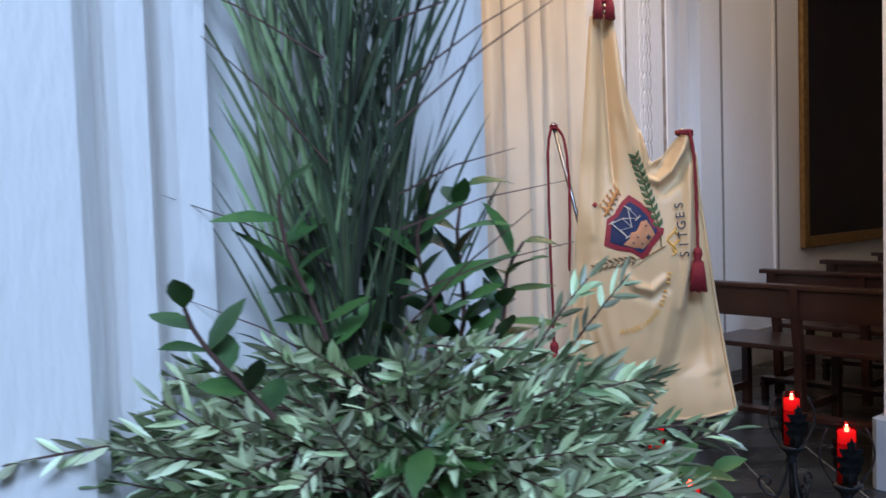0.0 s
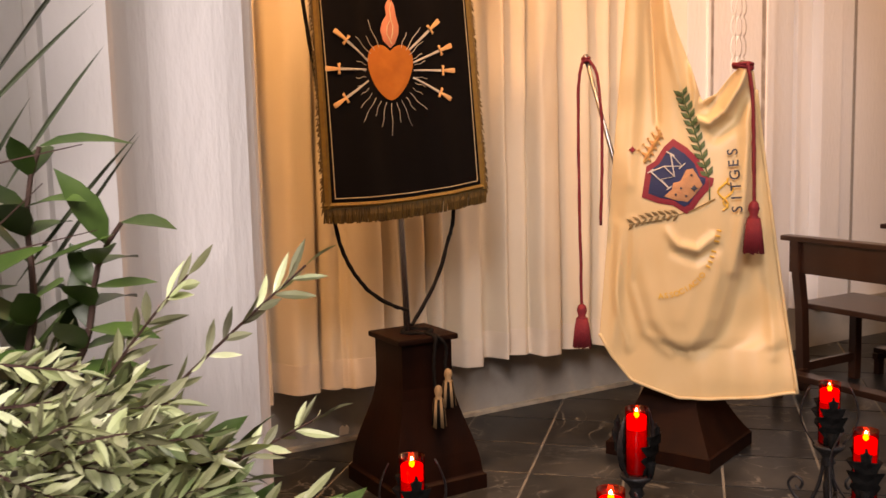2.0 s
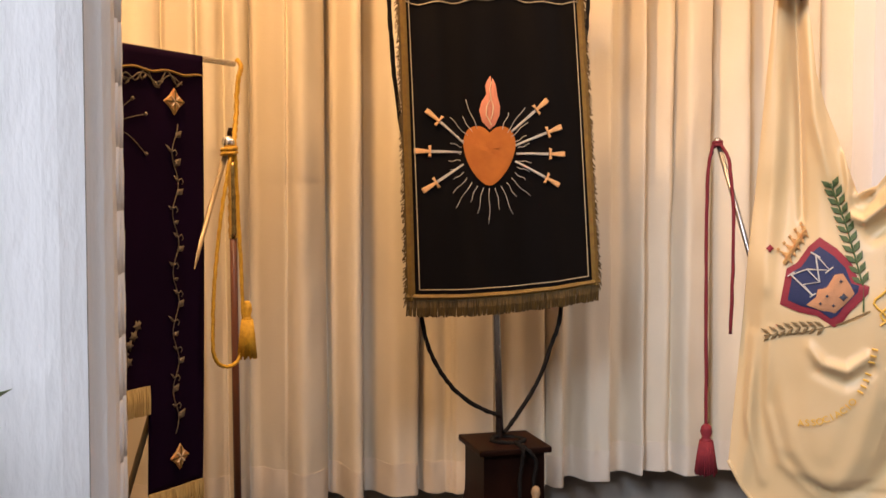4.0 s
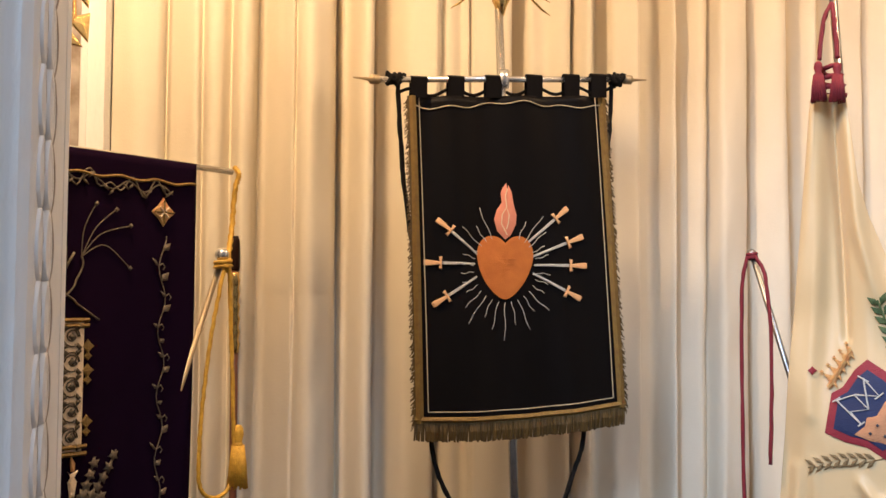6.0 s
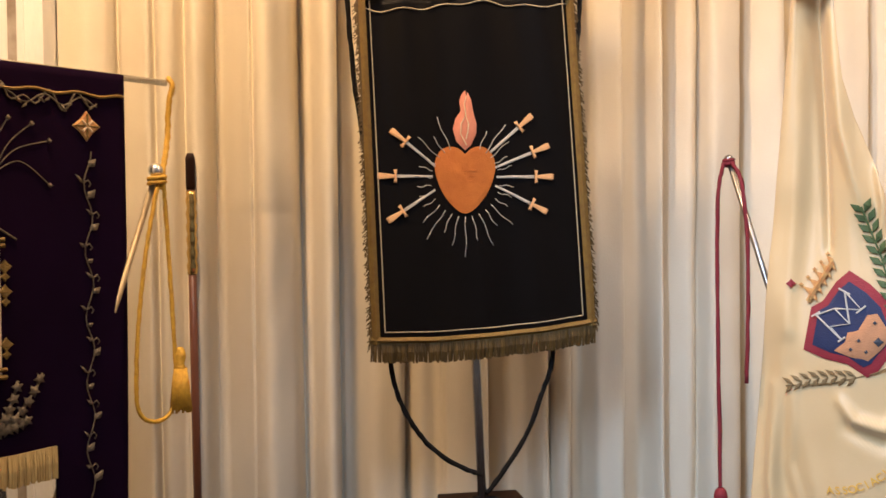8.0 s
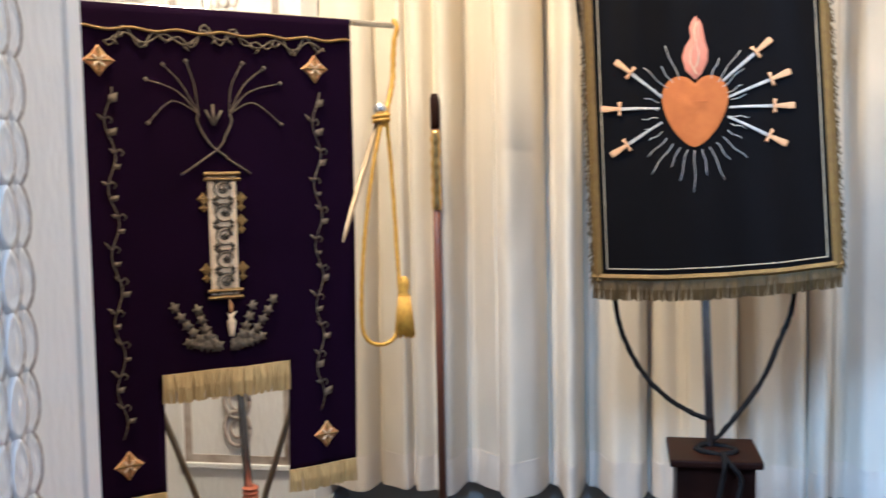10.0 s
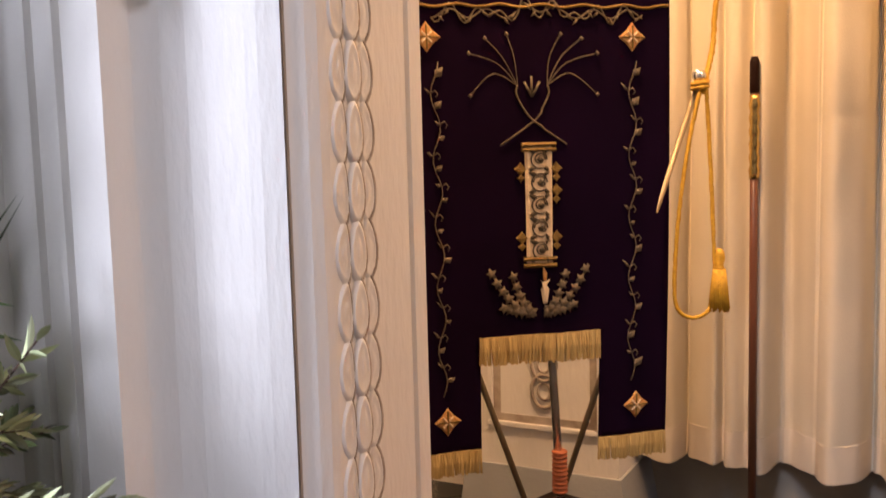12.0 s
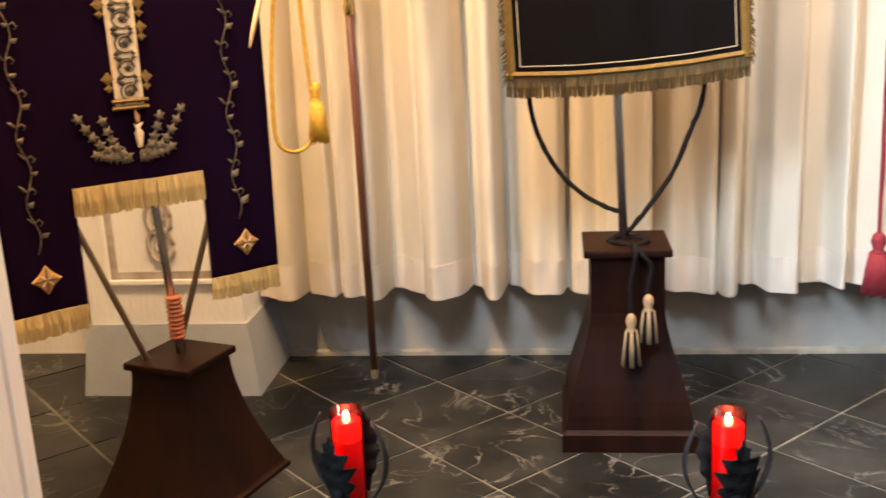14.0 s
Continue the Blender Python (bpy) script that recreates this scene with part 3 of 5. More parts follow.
# ---- flared wooden banner stands ----
def stand_body(foot, top, height, parent, ogee=False, block=0.055):
    """Square foot, block, concave flare, overhanging top plate."""
    f, t = foot / 2, top / 2
    bm = bmesh.new()
    prof = [(f, 0.0), (f, block), (f - 0.008, block + 0.006), (f - 0.012, block + 0.012)]
    base_z = block + 0.012
    for k in range(1, 13):
        q = k / 12
        if ogee:
            w_ = 1 - min(max((q + 0.02) / 0.74, 0), 1)
            prof.append((t * 0.84 + (f - 0.012 - t * 0.84) * w_ * w_ * (3 - 2 * w_), base_z + (height - 0.023 - base_z) * q))
            continue
        prof.append((t * 0.86 + (f - 0.012 - t * 0.86) * (1 - q) ** 1.7, base_z + (height - 0.023 - base_z) * q))
    rings = [[bm.verts.new((sx * r, sy * r, z)) for sx, sy in ((-1, -1), (1, -1), (1, 1), (-1, 1))] for r, z in prof]
    for a, b in zip(rings, rings[1:]):
        for i in range(4):
            bm.faces.new((a[i], a[(i + 1) % 4], b[(i + 1) % 4], b[i]))
    bm.faces.new(rings[0][::-1])
    bm.faces.new(rings[-1])
    part("body", bm, WOOD, parent)
    part("top_plate", box(-t, t, -t, t, height - 0.022, height, 0.006), WOOD, parent)


def rod(name, a, b, r, mat, parent, label=""):
    return part(name, tube([a, b], r, 12), mat, parent, label, True)


def fringe_strip(name, pts, length, mat, parent, step=0.005, out=0.004, label=""):
    """Twisted threads hanging from a line of points."""
    bm = bmesh.new()
    rnd = random.Random(7)
    run = [Vector(p) for p in pts]
    for a, b in zip(run, run[1:]):
        k = max(1, int((b - a).length / step))
        for i in range(k):
            p = a.lerp(b, i / k)
            l = length * rnd.uniform(0.94, 1.05)
            dx, dy = rnd.uniform(-0.003, 0.003), rnd.uniform(-0.004, 0.004)
            add_tube(bm, [p, p + Vector((dx * 0.4, dy - out, -0.5 * l)), p + Vector((dx, dy, -l))], step * 0.85, 4)
    return part(name, bm, mat, parent, label)


def strokes(bm, lines, place, width, out=0.006):
    """Raised embroidered lines in cloth coordinates."""
    for ln in lines:
        add_tube(bm, [place(a, b, out) for a, b in ln], width / 2, 5)
    return bm


def patch(bm, outline, place, out=0.006, rise=0.004):
    """A filled embroidered shape: fan from its middle, with a padded edge."""
    k = len(outline)
    ca, cb = sum(p[0] for p in outline) / k, sum(p[1] for p in outline) / k
    mid = bm.verts.new(place(ca, cb, out + 0.003))
    inner = [bm.verts.new(place(ca + 0.85 * (a - ca), cb + 0.85 * (b - cb), out + 0.002)) for a, b in outline]
    edge = [bm.verts.new(place(a, b, out + 0.002 - rise)) for a, b in outline]
    for i in range(k):
        j = (i + 1) % k
        bm.faces.new((mid, inner[i], inner[j]))
        bm.faces.new((inner[i], edge[i], edge[j], inner[j]))
    return bm


def vine(a, b0, b1, seed):
    """A wavering stem with leaves: lines and leaf outlines."""
    rnd = random.Random(seed)
    stem = [(a + 0.012 * math.sin(i * 0.75), b0 + (b1 - b0) * i / 44) for i in range(45)]
    leaves, curls = [], []
    for i in range(2, 44, 2):
        x, y = stem[i]
        s = 1 if (i // 2) % 2 else -1
        up = rnd.uniform(0.3, 0.9)
        l = rnd.uniform(0.020, 0.032)
        dx, dy = s * l * 0.8, l * up
        leaves.append([(x, y), (x + dx * 0.35 - dy * 0.28, y + dy * 0.5 + abs(dx) * 0.25), (x + dx, y + dy), (x + dx * 0.6 + dy * 0.2, y + dy * 0.35 - 0.006)])
        if i % 4 == 0:
            curls.append([(x, y), (x - s * 0.012, y + 0.008), (x - s * 0.02, y - 0.002), (x - s * 0.014, y - 0.010)])
    return [stem] + curls, leaves


def diamond(a, b, r):
    return [(a + (r if i % 2 == 0 else 0.62 * r) * math.cos(i * math.pi / 4), b + (r if i % 2 == 0 else 0.62 * r) * math.sin(i * math.pi / 4)) for i in range(8)]


# ---- black banner ----
def black_banner():
    ob = thing("processional_banner", "black satin banner with orange heart and swords on wooden stand", "banner", (2.920, 3.375, 0), 0, "processional banners")
    stand_body(0.40, 0.258, 0.606, ob, True)
    Y = 0.02
    # pole leans very slightly with the crossbar
    rod("pole", (-0.003, 0.035, 0.60), (-0.072, 0.035, 2.44), 0.014, CHROME, ob, "slim silvered metal pole")
    bar0, bar1 = (-0.475, 0.03, 2.185), (0.37, 0.03, 2.232)
    rod("crossbar", bar0, bar1, 0.010, CHROME, ob)
    for (x, y, z), s in ((bar0, -1), (bar1, 1)):
        bm = bmesh.new()
        bmesh.ops.create_uvsphere(bm, u_segments=12, v_segments=8, radius=0.016, matrix=Matrix.Translation((x, y, z)))
        add_tube(bm, [(x, y, z), (x + s * 0.02, y, z), (x + s * 0.025, y, z), (x + s * 0.075, y, z + 0.003)], [0.016, 0.016, 0.006, 0.002], 8)
        part("finial", bm, OLDBRASS, ob, "", True)
    part("collar", lathe([(0.018, -0.03), (0.022, 0), (0.018, 0.03)], 14, (-0.056, 0.034, 2.21)), CHROME, ob, "", True)
    # heart-shaped metal top with small daggers
    bm = lathe([(0.012, 0), (0.02, 0.03), (0.03, 0.05), (0.016, 0.07)], 16, (-0.066, 0.035, 2.42))
    hp = [(0.075 * math.sin(q) ** 3, 0.062 * math.cos(q) - 0.025 * math.cos(2 * q) - 0.012 * math.cos(3 * q)) for q in [2 * math.pi * i / 28 for i in range(28)]]
    for y0 in (0.022, 0.046):
        bm.faces.new([bm.verts.new((-0.066 + a, y0, 2.565 + b)) for a, b in hp])
    part("top_emblem", bm, BRASS, ob, "brass heart-shaped finial", True)
    for s in (-1, 1):
        for q in (0.1, 0.5, 0.9):
            part("dagger", tube([(-0.066 + s * 0.04, 0.034, 2.54), (-0.066 + s * 0.14, 0.034, 2.54 - 0.1 + q * 0.1), (-0.066 + s * 0.17, 0.034, 2.53 - 0.11 + q * 0.11)], [0.003, 0.004, 0.001], 6), BRASS, ob)

    def cloth(u, v, out=0.0):
        """u, v from 0 to 1 across and up; out towards the viewer."""
        x0, x1 = -0.377 + 0.034 * (1 - v), 0.300 + 0.058 * (1 - v)
        z0, z1 = 1.103 + 0.040 * u - 0.018 * math.sin(math.pi * u), 2.135 + 0.035 * u
        x, z = x0 + (x1 - x0) * u, z0 + (z1 - z0) * v
        fold = 0.010 * math.sin(9 * u + 2.2 * v) * (1.1 - 0.5 * v) + 0.004 * math.sin(27 * u + 3.0 * v) + 0.014 * math.sin(21 * u + 1.5 + 1.4 * v) * v * v + 0.012 * math.sin(math.pi * u) * (1 - v)
        return (x, Y - fold - out, z)

    def place(a, b, out=0.0):
        """Metres from the heart's middle."""
        u = (a - 0.05 + 0.375) / 0.70
        v = (b + 1.597 - 1.12) / 1.03
        x, y, z = cloth(u, v, out)
        return (a - 0.052, y, b + 1.600)

    bm = bmesh.new()
    n, m = 48, 48
    g = [[bm.verts.new(cloth(i / n, j / m)) for i in range(n + 1)] for j in range(m + 1)]
    for j in range(m):
        for i in range(n):
            bm.faces.new((g[j][i], g[j][i + 1], g[j + 1][i + 1], g[j + 1][i]))
    part("cloth", bm, BLACKCLOTH, ob, "black satin cloth", True).modifiers.new("thick", "SOLIDIFY").thickness = 0.004
    for u in (0.055, 0.235, 0.420, 0.625, 0.815, 0.955):
        bm = bmesh.new()
        p, q = Vector(cloth(u - 0.04, 0.995)), Vector(cloth(u + 0.04, 0.995))
        zt = 2.185 + 0.047 * u + 0.013
        for a, b in ((-0.013, 0.0), (0.015, 0.0)):
            vs = [bm.verts.new((w.x, 0.03 + a, z)) for w, z in ((p, p.z), (q, q.z), (q, zt - 0.004), (p, zt - 0.004))]
            bm.faces.new(vs if a < 0 else vs[::-1])
        tops = [bm.verts.new((w.x, y, zt - 0.004 + dz)) for y, dz in ((0.017, 0), (0.024, 0.006), (0.036, 0.006), (0.045, 0)) for w in (p, q)]
        for i in range(0, 6, 2):
            bm.faces.new((tops[i], tops[i + 1], tops[i + 3], tops[i + 2]))
        part("hanging_tab", bm, BLACKCLOTH, ob)
    # black cord threaded behind the tabs
    cord_line = [(-0.40 + 0.74 * i / 60, 0.045, 2.150 + 0.047 * i / 60 + 0.012 * math.sin(i * 0.55)) for i in range(61)]
    part("threaded_cord", tube(cord_line, 0.0055, 6), BLACKCORD, ob, "black cord threaded behind the tabs", True)
    # braid along both sides and the foot, thin white line inside it
    for us in (0.020, 0.980):
        part("side_braid", strokes(bmesh.new(), [[(us, v / 30) for v in range(31)]], cloth, 0.026, 0.003), GOLDTHREAD, ob)
        bm = bmesh.new()
        rnd = random.Random(int(us * 100))
        for i in range(420):
            v = i / 420
            s = -1 if us < 0.5 else 1
            a = Vector(cloth(us + s * 0.016, v, 0.002))
            add_tube(bm, [a, a + Vector((s * rnd.uniform(0.003, 0.018), -0.002, -rnd.uniform(0.004, 0.026)))], 0.0018, 4)
        part("side_fringe", bm, FRINGE, ob)
        w = 0.058 if us < 0.5 else 0.942
        part("white_line", strokes(bmesh.new(), [[(w, 0.035 + 0.965 * v / 30) for v in range(31)]], cloth, 0.0036, 0.004), WHITETHREAD, ob)
    part("white_line", strokes(bmesh.new(), [[(0.058 + 0.884 * v / 30, 0.035) for v in range(31)]], cloth, 0.0036, 0.004), WHITETHREAD, ob)
    part("top_line", strokes(bmesh.new(), [[(0.01 + 0.98 * v / 30, 0.972 + 0.005 * math.cos(v * 1.1) - 0.008 * math.sin(v * 0.31)) for v in range(31)]], cloth, 0.0042, 0.004), WHITETHREAD, ob)
    part("foot_braid", strokes(bmesh.new(), [[(v / 30, 0.012) for v in range(31)]], cloth, 0.020, 0.005), GOLDTHREAD, ob)
    fringe_strip("foot_fringe", [cloth(v / 40, 0.006, 0.004) for v in range(41)], 0.062, FRINGE, ob, 0.0042, 0.003, "uneven old-gold fringe")
    # heart, flame, rays, swords
    K = 0.00189
    half = spline([(0, 0.074, 0), (0.022, 0.092, 0), (0.052, 0.096, 0), (0.080, 0.078, 0), (0.093, 0.042, 0), (0.087, 0.0, 0), (0.068, -0.045, 0), (0.042, -0.080, 0), (0.018, -0.101, 0), (0, -0.108, 0)], 4)
    hp = [(q.x, q.y) for q in half] + [(-q.x, q.y) for q in half[-2:0:-1]]
    part("heart", patch(bmesh.new(), hp, place, 0.003, 0.0015), HEART, ob, "flat orange embroidered heart")
    fl = [(0.0, 0.085), (0.018, 0.100), (0.034, 0.135), (0.036, 0.165), (0.026, 0.200), (0.022, 0.225), (0.019, 0.240), (0.008, 0.262), (0.006, 0.244), (0.002, 0.268), (-0.010, 0.252), (-0.016, 0.235), (-0.012, 0.205), (-0.028, 0.180), (-0.036, 0.150), (-0.026, 0.112)]
    part("flame", patch(bmesh.new(), fl, place, 0.006), FLAME, ob, "salmon embroidered flame", True)
    part("flame_line", strokes(bmesh.new(), [[(0.004, 0.10), (-0.014, 0.135), (-0.012, 0.165), (0.002, 0.19), (0.010, 0.165), (0.008, 0.14), (0.002, 0.118)], [(0.002, 0.19), (-0.002, 0.225), (0.004, 0.25)]], place, 0.004, 0.010), IVORY, ob)

    def m2(x, y):
        return ((x - 897) * K, (465 - y) * K)

    for h, e in (((777, 388), (850, 447)), ((754, 461), (846, 462)), ((770, 533), (850, 482)), ((1008, 363), (936, 425)), ((1036, 412), (946, 448)), ((1043, 463), (948, 463)), ((1032, 521), (946, 477))):
        (a, b), (c, d) = m2(*h), m2(*e)
        l = math.hypot(c - a, d - b)
        ux, uy = (c - a) / l, (d - b) / l
        g0 = 0.060

        def along(s, w, _a=a, _b=b, _x=ux, _y=uy):
            return (_a + _x * s - _y * w, _b + _y * s + _x * w)

        blade = part("sword", patch(bmesh.new(), [along(g0, -0.0048), along(l * 0.6, -0.0043), along(l, -0.0034), along(l, 0.0034), along(l * 0.6, 0.0043), along(g0, 0.0048)], place, 0.004), SILVER, ob, "silver thread blade with gold hilt")
        hm = patch(bmesh.new(), [along(0, -0.008), along(0.008, -0.010), along(g0 - 0.012, -0.0055), along(g0, -0.005), along(g0, 0.005), along(g0 - 0.012, 0.0055), along(0.008, 0.010), along(0, 0.008)], place, 0.007)
        patch(hm, [along(g0 - 0.010, -0.019), along(g0 + 0.001, -0.021), along(g0 - 0.001, 0), along(g0 + 0.001, 0.021), along(g0 - 0.010, 0.019), along(g0 - 0.006, 0)], place, 0.007)
        part("hilt", hm, HILT, blade)
    for i in range(30):
        q = 2 * math.pi * (i + 0.5) / 30
        r0, r1 = 0.105, 0.165 + 0.060 * ((i * 7) % 5) / 4
        if math.sin(q) > 0.93:
            continue
        if abs(math.cos(q)) > 0.86:
            r1 = 0.15
        ln = []
        for k in range(7):
            r = r0 + (r1 - r0) * k / 6
            w = 0.0022 * math.sin(k * 1.3 + i)
            ln.append((r * math.cos(q) - w * math.sin(q), r * math.sin(q) * 1.02 - 0.01 + w * math.cos(q)))
        part("ray", strokes(bmesh.new(), [ln], place, 0.0026, 0.004), SILVER, ob, "", True)
    bm = bmesh.new()
    for k, w in enumerate((0.075, 0.06, 0.05)):
        for i in range(5):
            a = -w / 2 + w * i / 5
            strokes(bm, [[(a, 0.022 - 0.016 * k), (a + w / 7, 0.024 - 0.016 * k)]], place, 0.0024, 0.0058)
    part("stitched_letters", bm, HEART, ob)
    # black cords: wound at the bar's ends, down the sides, looped to the pole foot
    for s, (x, z), (fx, fz) in ((-1, (-0.405, 2.19), (-0.262, 1.08)), (1, (0.325, 2.23), (0.255, 1.10))):
        bm = bmesh.new()
        loop = [(x + 0.02 * math.cos(q * 0.8) + s * q * 0.0018, 0.03 + 0.018 * math.sin(q * 1.7), z + 0.018 * math.cos(q * 1.7)) for q in range(16)]
        add_tube(bm, loop, 0.008, 7)
        low = ((-0.285, 1.06), (-0.25, 0.91), (-0.175, 0.79), (-0.083, 0.72), (-0.008, 0.69)) if s < 0 else ((0.235, 1.07), (0.192, 0.92), (0.125, 0.775), (0.033, 0.655), (0.004, 0.63))
        pts = spline([(x, 0.04, z - 0.01), (x - s * 0.012, 0.045, 2.0), (x - s * 0.035, 0.06, 1.8), (x - s * 0.10, 0.075, 1.4)] + [(px_, 0.06 - 0.012 * k, pz_) for k, (px_, pz_) in enumerate(low)], 8)
        add_tube(bm, pts, 0.0075, 7, 300)
        part("cord", bm, BLACKCORD, ob, "black twisted cord", True)
    bm = bmesh.new()
    add_tube(bm, spline([(-0.05, 0.0, 0.60), (-0.03, -0.05, 0.612), (0.02, -0.06, 0.605), (0.06, -0.04, 0.612), (0.05, 0.02, 0.605), (-0.02, 0.03, 0.612), (-0.05, -0.02, 0.608)], 6), 0.009, 7, 300)
    for dx, z in ((0.005, 0.415), (0.055, 0.47)):
        add_tube(bm, spline([(0.02, -0.06, 0.61), (0.02 + dx * 0.3, -0.135, 0.602), (0.01 + dx, -0.142, 0.56), (dx, -0.148, 0.5), (dx, -0.155, z)], 6), 0.007, 7, 300)
    part("cord_knot", bm, BLACKCORD, ob, "black cord knotted round the pole foot", True)
    tassel("tassel", ob, STRIPES, (0.005, -0.178, 0.43), 0.155, 0.026, 22, "cream and black striped tassel", BLACKCORD)
    tassel("tassel", ob, STRIPES, (0.055, -0.168, 0.485), 0.145, 0.026, 22, "cream and black striped tassel", BLACKCORD)
    return ob


black_banner()


# ---- purple banner ----
def purple_banner():
    turn = math.degrees(math.atan2(0.66, 0.75))
    ob = thing("processional_banner", "purple velvet banner with tarnished embroidery and notched fringed foot", "banner", (1.61, 2.93, 0), turn, "processional banners")
    base = thing("stand", "", "", (0, 0, 0))
    base.parent = ob
    base.matrix_parent_inverse = Matrix.Identity(4)
    base.matrix_basis = pose(0.046, -0.006, 0, 0, 0, -18 - turn)
    base["label"] = "flared dark mahogany stand"
    stand_body(0.40, 0.224, 0.405, base, False, 0.012)
    B = 0.075
    rod("pole", (0.052, 0.0, 0.40), (-0.025, B - 0.03, 2.09), 0.012, CHROME, ob, "slim silvered metal pole")
    part("pole_wrap", lathe([(0.0155 + 0.008 * abs(math.sin(k * math.pi / 6)), k * 0.0021) for k in range(61)], 14, (0.049, 0.004, 0.450)), WRAP, ob, "orange ribbed wrap on the pole", True)
    part("pole_collar", lathe([(0.013, 0), (0.022, 0.02), (0.014, 0.035), (0.024, 0.05), (0.012, 0.06)], 16, (-0.025, B - 0.03, 2.08)), BRASS, ob, "", True)
    rod("crossbar", (-0.53, 0.012, 1.868), (0.53, 0.012, 1.862), 0.009, CHROME, ob)
    sh = [(-0.04, 0.14), (-0.045, 0.05), (-0.03, 0.02), (0, 0), (0.03, 0.02), (0.045, 0.05), (0.04, 0.14)]

    def flat(a, b, o):
        return (a, B - 0.03 - o, b)

    part("shield_emblem", patch(bmesh.new(), [(a - 0.025, b + 2.16) for a, b in sh], flat, 0.012), BRASS, ob, "brass shield finial").modifiers.new("thick", "SOLIDIFY").thickness = 0.003
    for s in (-1, 1):
        for tri in ([(-0.025 + s * 0.02, 2.2), (-0.025 + s * 0.085, 2.15), (-0.025 + s * 0.09, 2.23)], [(-0.025 + s * 0.02, 2.29), (-0.025 + s * 0.085, 2.24), (-0.025 + s * 0.09, 2.32)], [(-0.025, 2.2), (-0.025 + s * 0.015, 2.135), (-0.025 + s * 0.07, 2.135)]):
            part("emblem_wing", patch(bmesh.new(), tri, flat, 0.004), BRASS, ob).modifiers.new("thick", "SOLIDIFY").thickness = 0.003
    part("shield_relief", strokes(bmesh.new(), [[(-0.05, 2.19), (0.0, 2.28)], [(0.0, 2.19), (-0.05, 2.28)], [(-0.025, 2.18), (-0.025, 2.29)]] + [[(-0.025 + 0.03 * math.cos(q * 0.6), 2.235 + 0.04 * math.sin(q * 0.6)) for q in range(12)]], lambda a, b, o: (a, B - 0.03 - o, b), 0.005, 0.018), BRASS, ob)
    # braces splayed to both sides, with ball ends
    for s, tip in ((1, (0.463, -0.02, 1.588)), (-1, (-0.44, 0.02, 1.55))):
        a = (0.075 if s > 0 else -0.040, B if s > 0 else 0.018, 0.40)
        rod("brace", a, tip, 0.0085, OLDBRASS, ob, "slim dull brass brace")
        bm = bmesh.new()
        bmesh.ops.create_uvsphere(bm, u_segments=14, v_segments=10, radius=0.020, matrix=Matrix.Translation((tip[0], tip[1] - 0.008, tip[2] + 0.028)))
        part("brace_knob", bm, CHROME, ob, "bright round metal knob", True)

    def cloth(w, z, out=0.0):
        q = (1.868 - z) / 1.3
        fold = 0.005 * math.sin(13 * w + 0.8) * q + 0.004 * math.sin(31 * w) * q
        return (w + 0.006 * math.sin(3 * q) - 0.012 * q * (1 if w > 0 else -0.6), -0.004 - fold - out, z)

    bm = bmesh.new()
    ws = [-0.385 + 0.77 * i / 44 for i in range(45)]
    zs = [1.868 - (1.868 - 0.598) * j / 60 for j in range(61)]
    cut_a, cut_b = -0.190, 0.176
    ws[min(range(45), key=lambda i: abs(ws[i] - cut_a))] = cut_a
    ws[min(range(45), key=lambda i: abs(ws[i] - cut_b))] = cut_b
    zs[min(range(61), key=lambda i: abs(zs[i] - 0.900))] = 0.900
    grid = {}

    def vert(i, j):
        if (i, j) not in grid:
            grid[i, j] = bm.verts.new(cloth(ws[i], zs[j]))
        return grid[i, j]

    for j in range(60):
        for i in range(44):
            if zs[j + 1] < 0.899 and cut_a - 1e-4 <= ws[i] and ws[i + 1] <= cut_b + 1e-4:
                continue
            bm.faces.new((vert(i, j + 1), vert(i + 1, j + 1), vert(i + 1, j), vert(i, j)))
    part("cloth", bm, PURPLE, ob, "deep purple velvet cloth", True).modifiers.new("thick", "SOLIDIFY").thickness = 0.004
    fringe_strip("notch_fringe", [cloth(cut_a + (cut_b - cut_a) * i / 20, 0.915, 0.004) for i in range(21)], 0.078, PALEFRINGE, ob, 0.0045, 0.002, "pale gold fringe over the notch")
    for a, b in ((-0.385, cut_a), (cut_b, 0.385)):
        fringe_strip("foot_fringe", [cloth(a + (b - a) * i / 10, 0.603, 0.004) for i in range(11)], 0.066, PALEFRINGE, ob, 0.0045, 0.002, "pale gold foot fringe")

    def p(x, y):
        return ((x - 977.5) * 0.00168, 1.868 - (y - 121) * 0.001535)

    part("top_braid", strokes(bmesh.new(), [[(-0.38 + 0.76 * i / 40, 1.806 + 0.004 * math.sin(i)) for i in range(41)]], cloth, 0.008, 0.004), GOLDTHREAD, ob)
    bm = bmesh.new()
    rnd = random.Random(3)
    top = [(-0.30 + 0.60 * i / 60, 1.785 - 0.012 * math.cos(i * 0.62) + (0.016 if 24 < i < 36 else 0)) for i in range(61)]
    strokes(bm, [top, [(a, b - 0.016 * math.sin(i * 0.9)) for i, (a, b) in enumerate(top)]], cloth, 0.0045, 0.004)
    for i in range(2, 60, 3):
        a, b = top[i]
        s = -1 if i % 2 else 1
        patch(bm, [(a, b), (a + 0.009 * s, b - 0.006), (a + 0.016 * s, b - 0.017), (a + 0.002 * s, b - 0.010)], cloth, 0.005)
    part("top_garland", bm, DULLSILVER, ob, "embroidered vine garland", True)
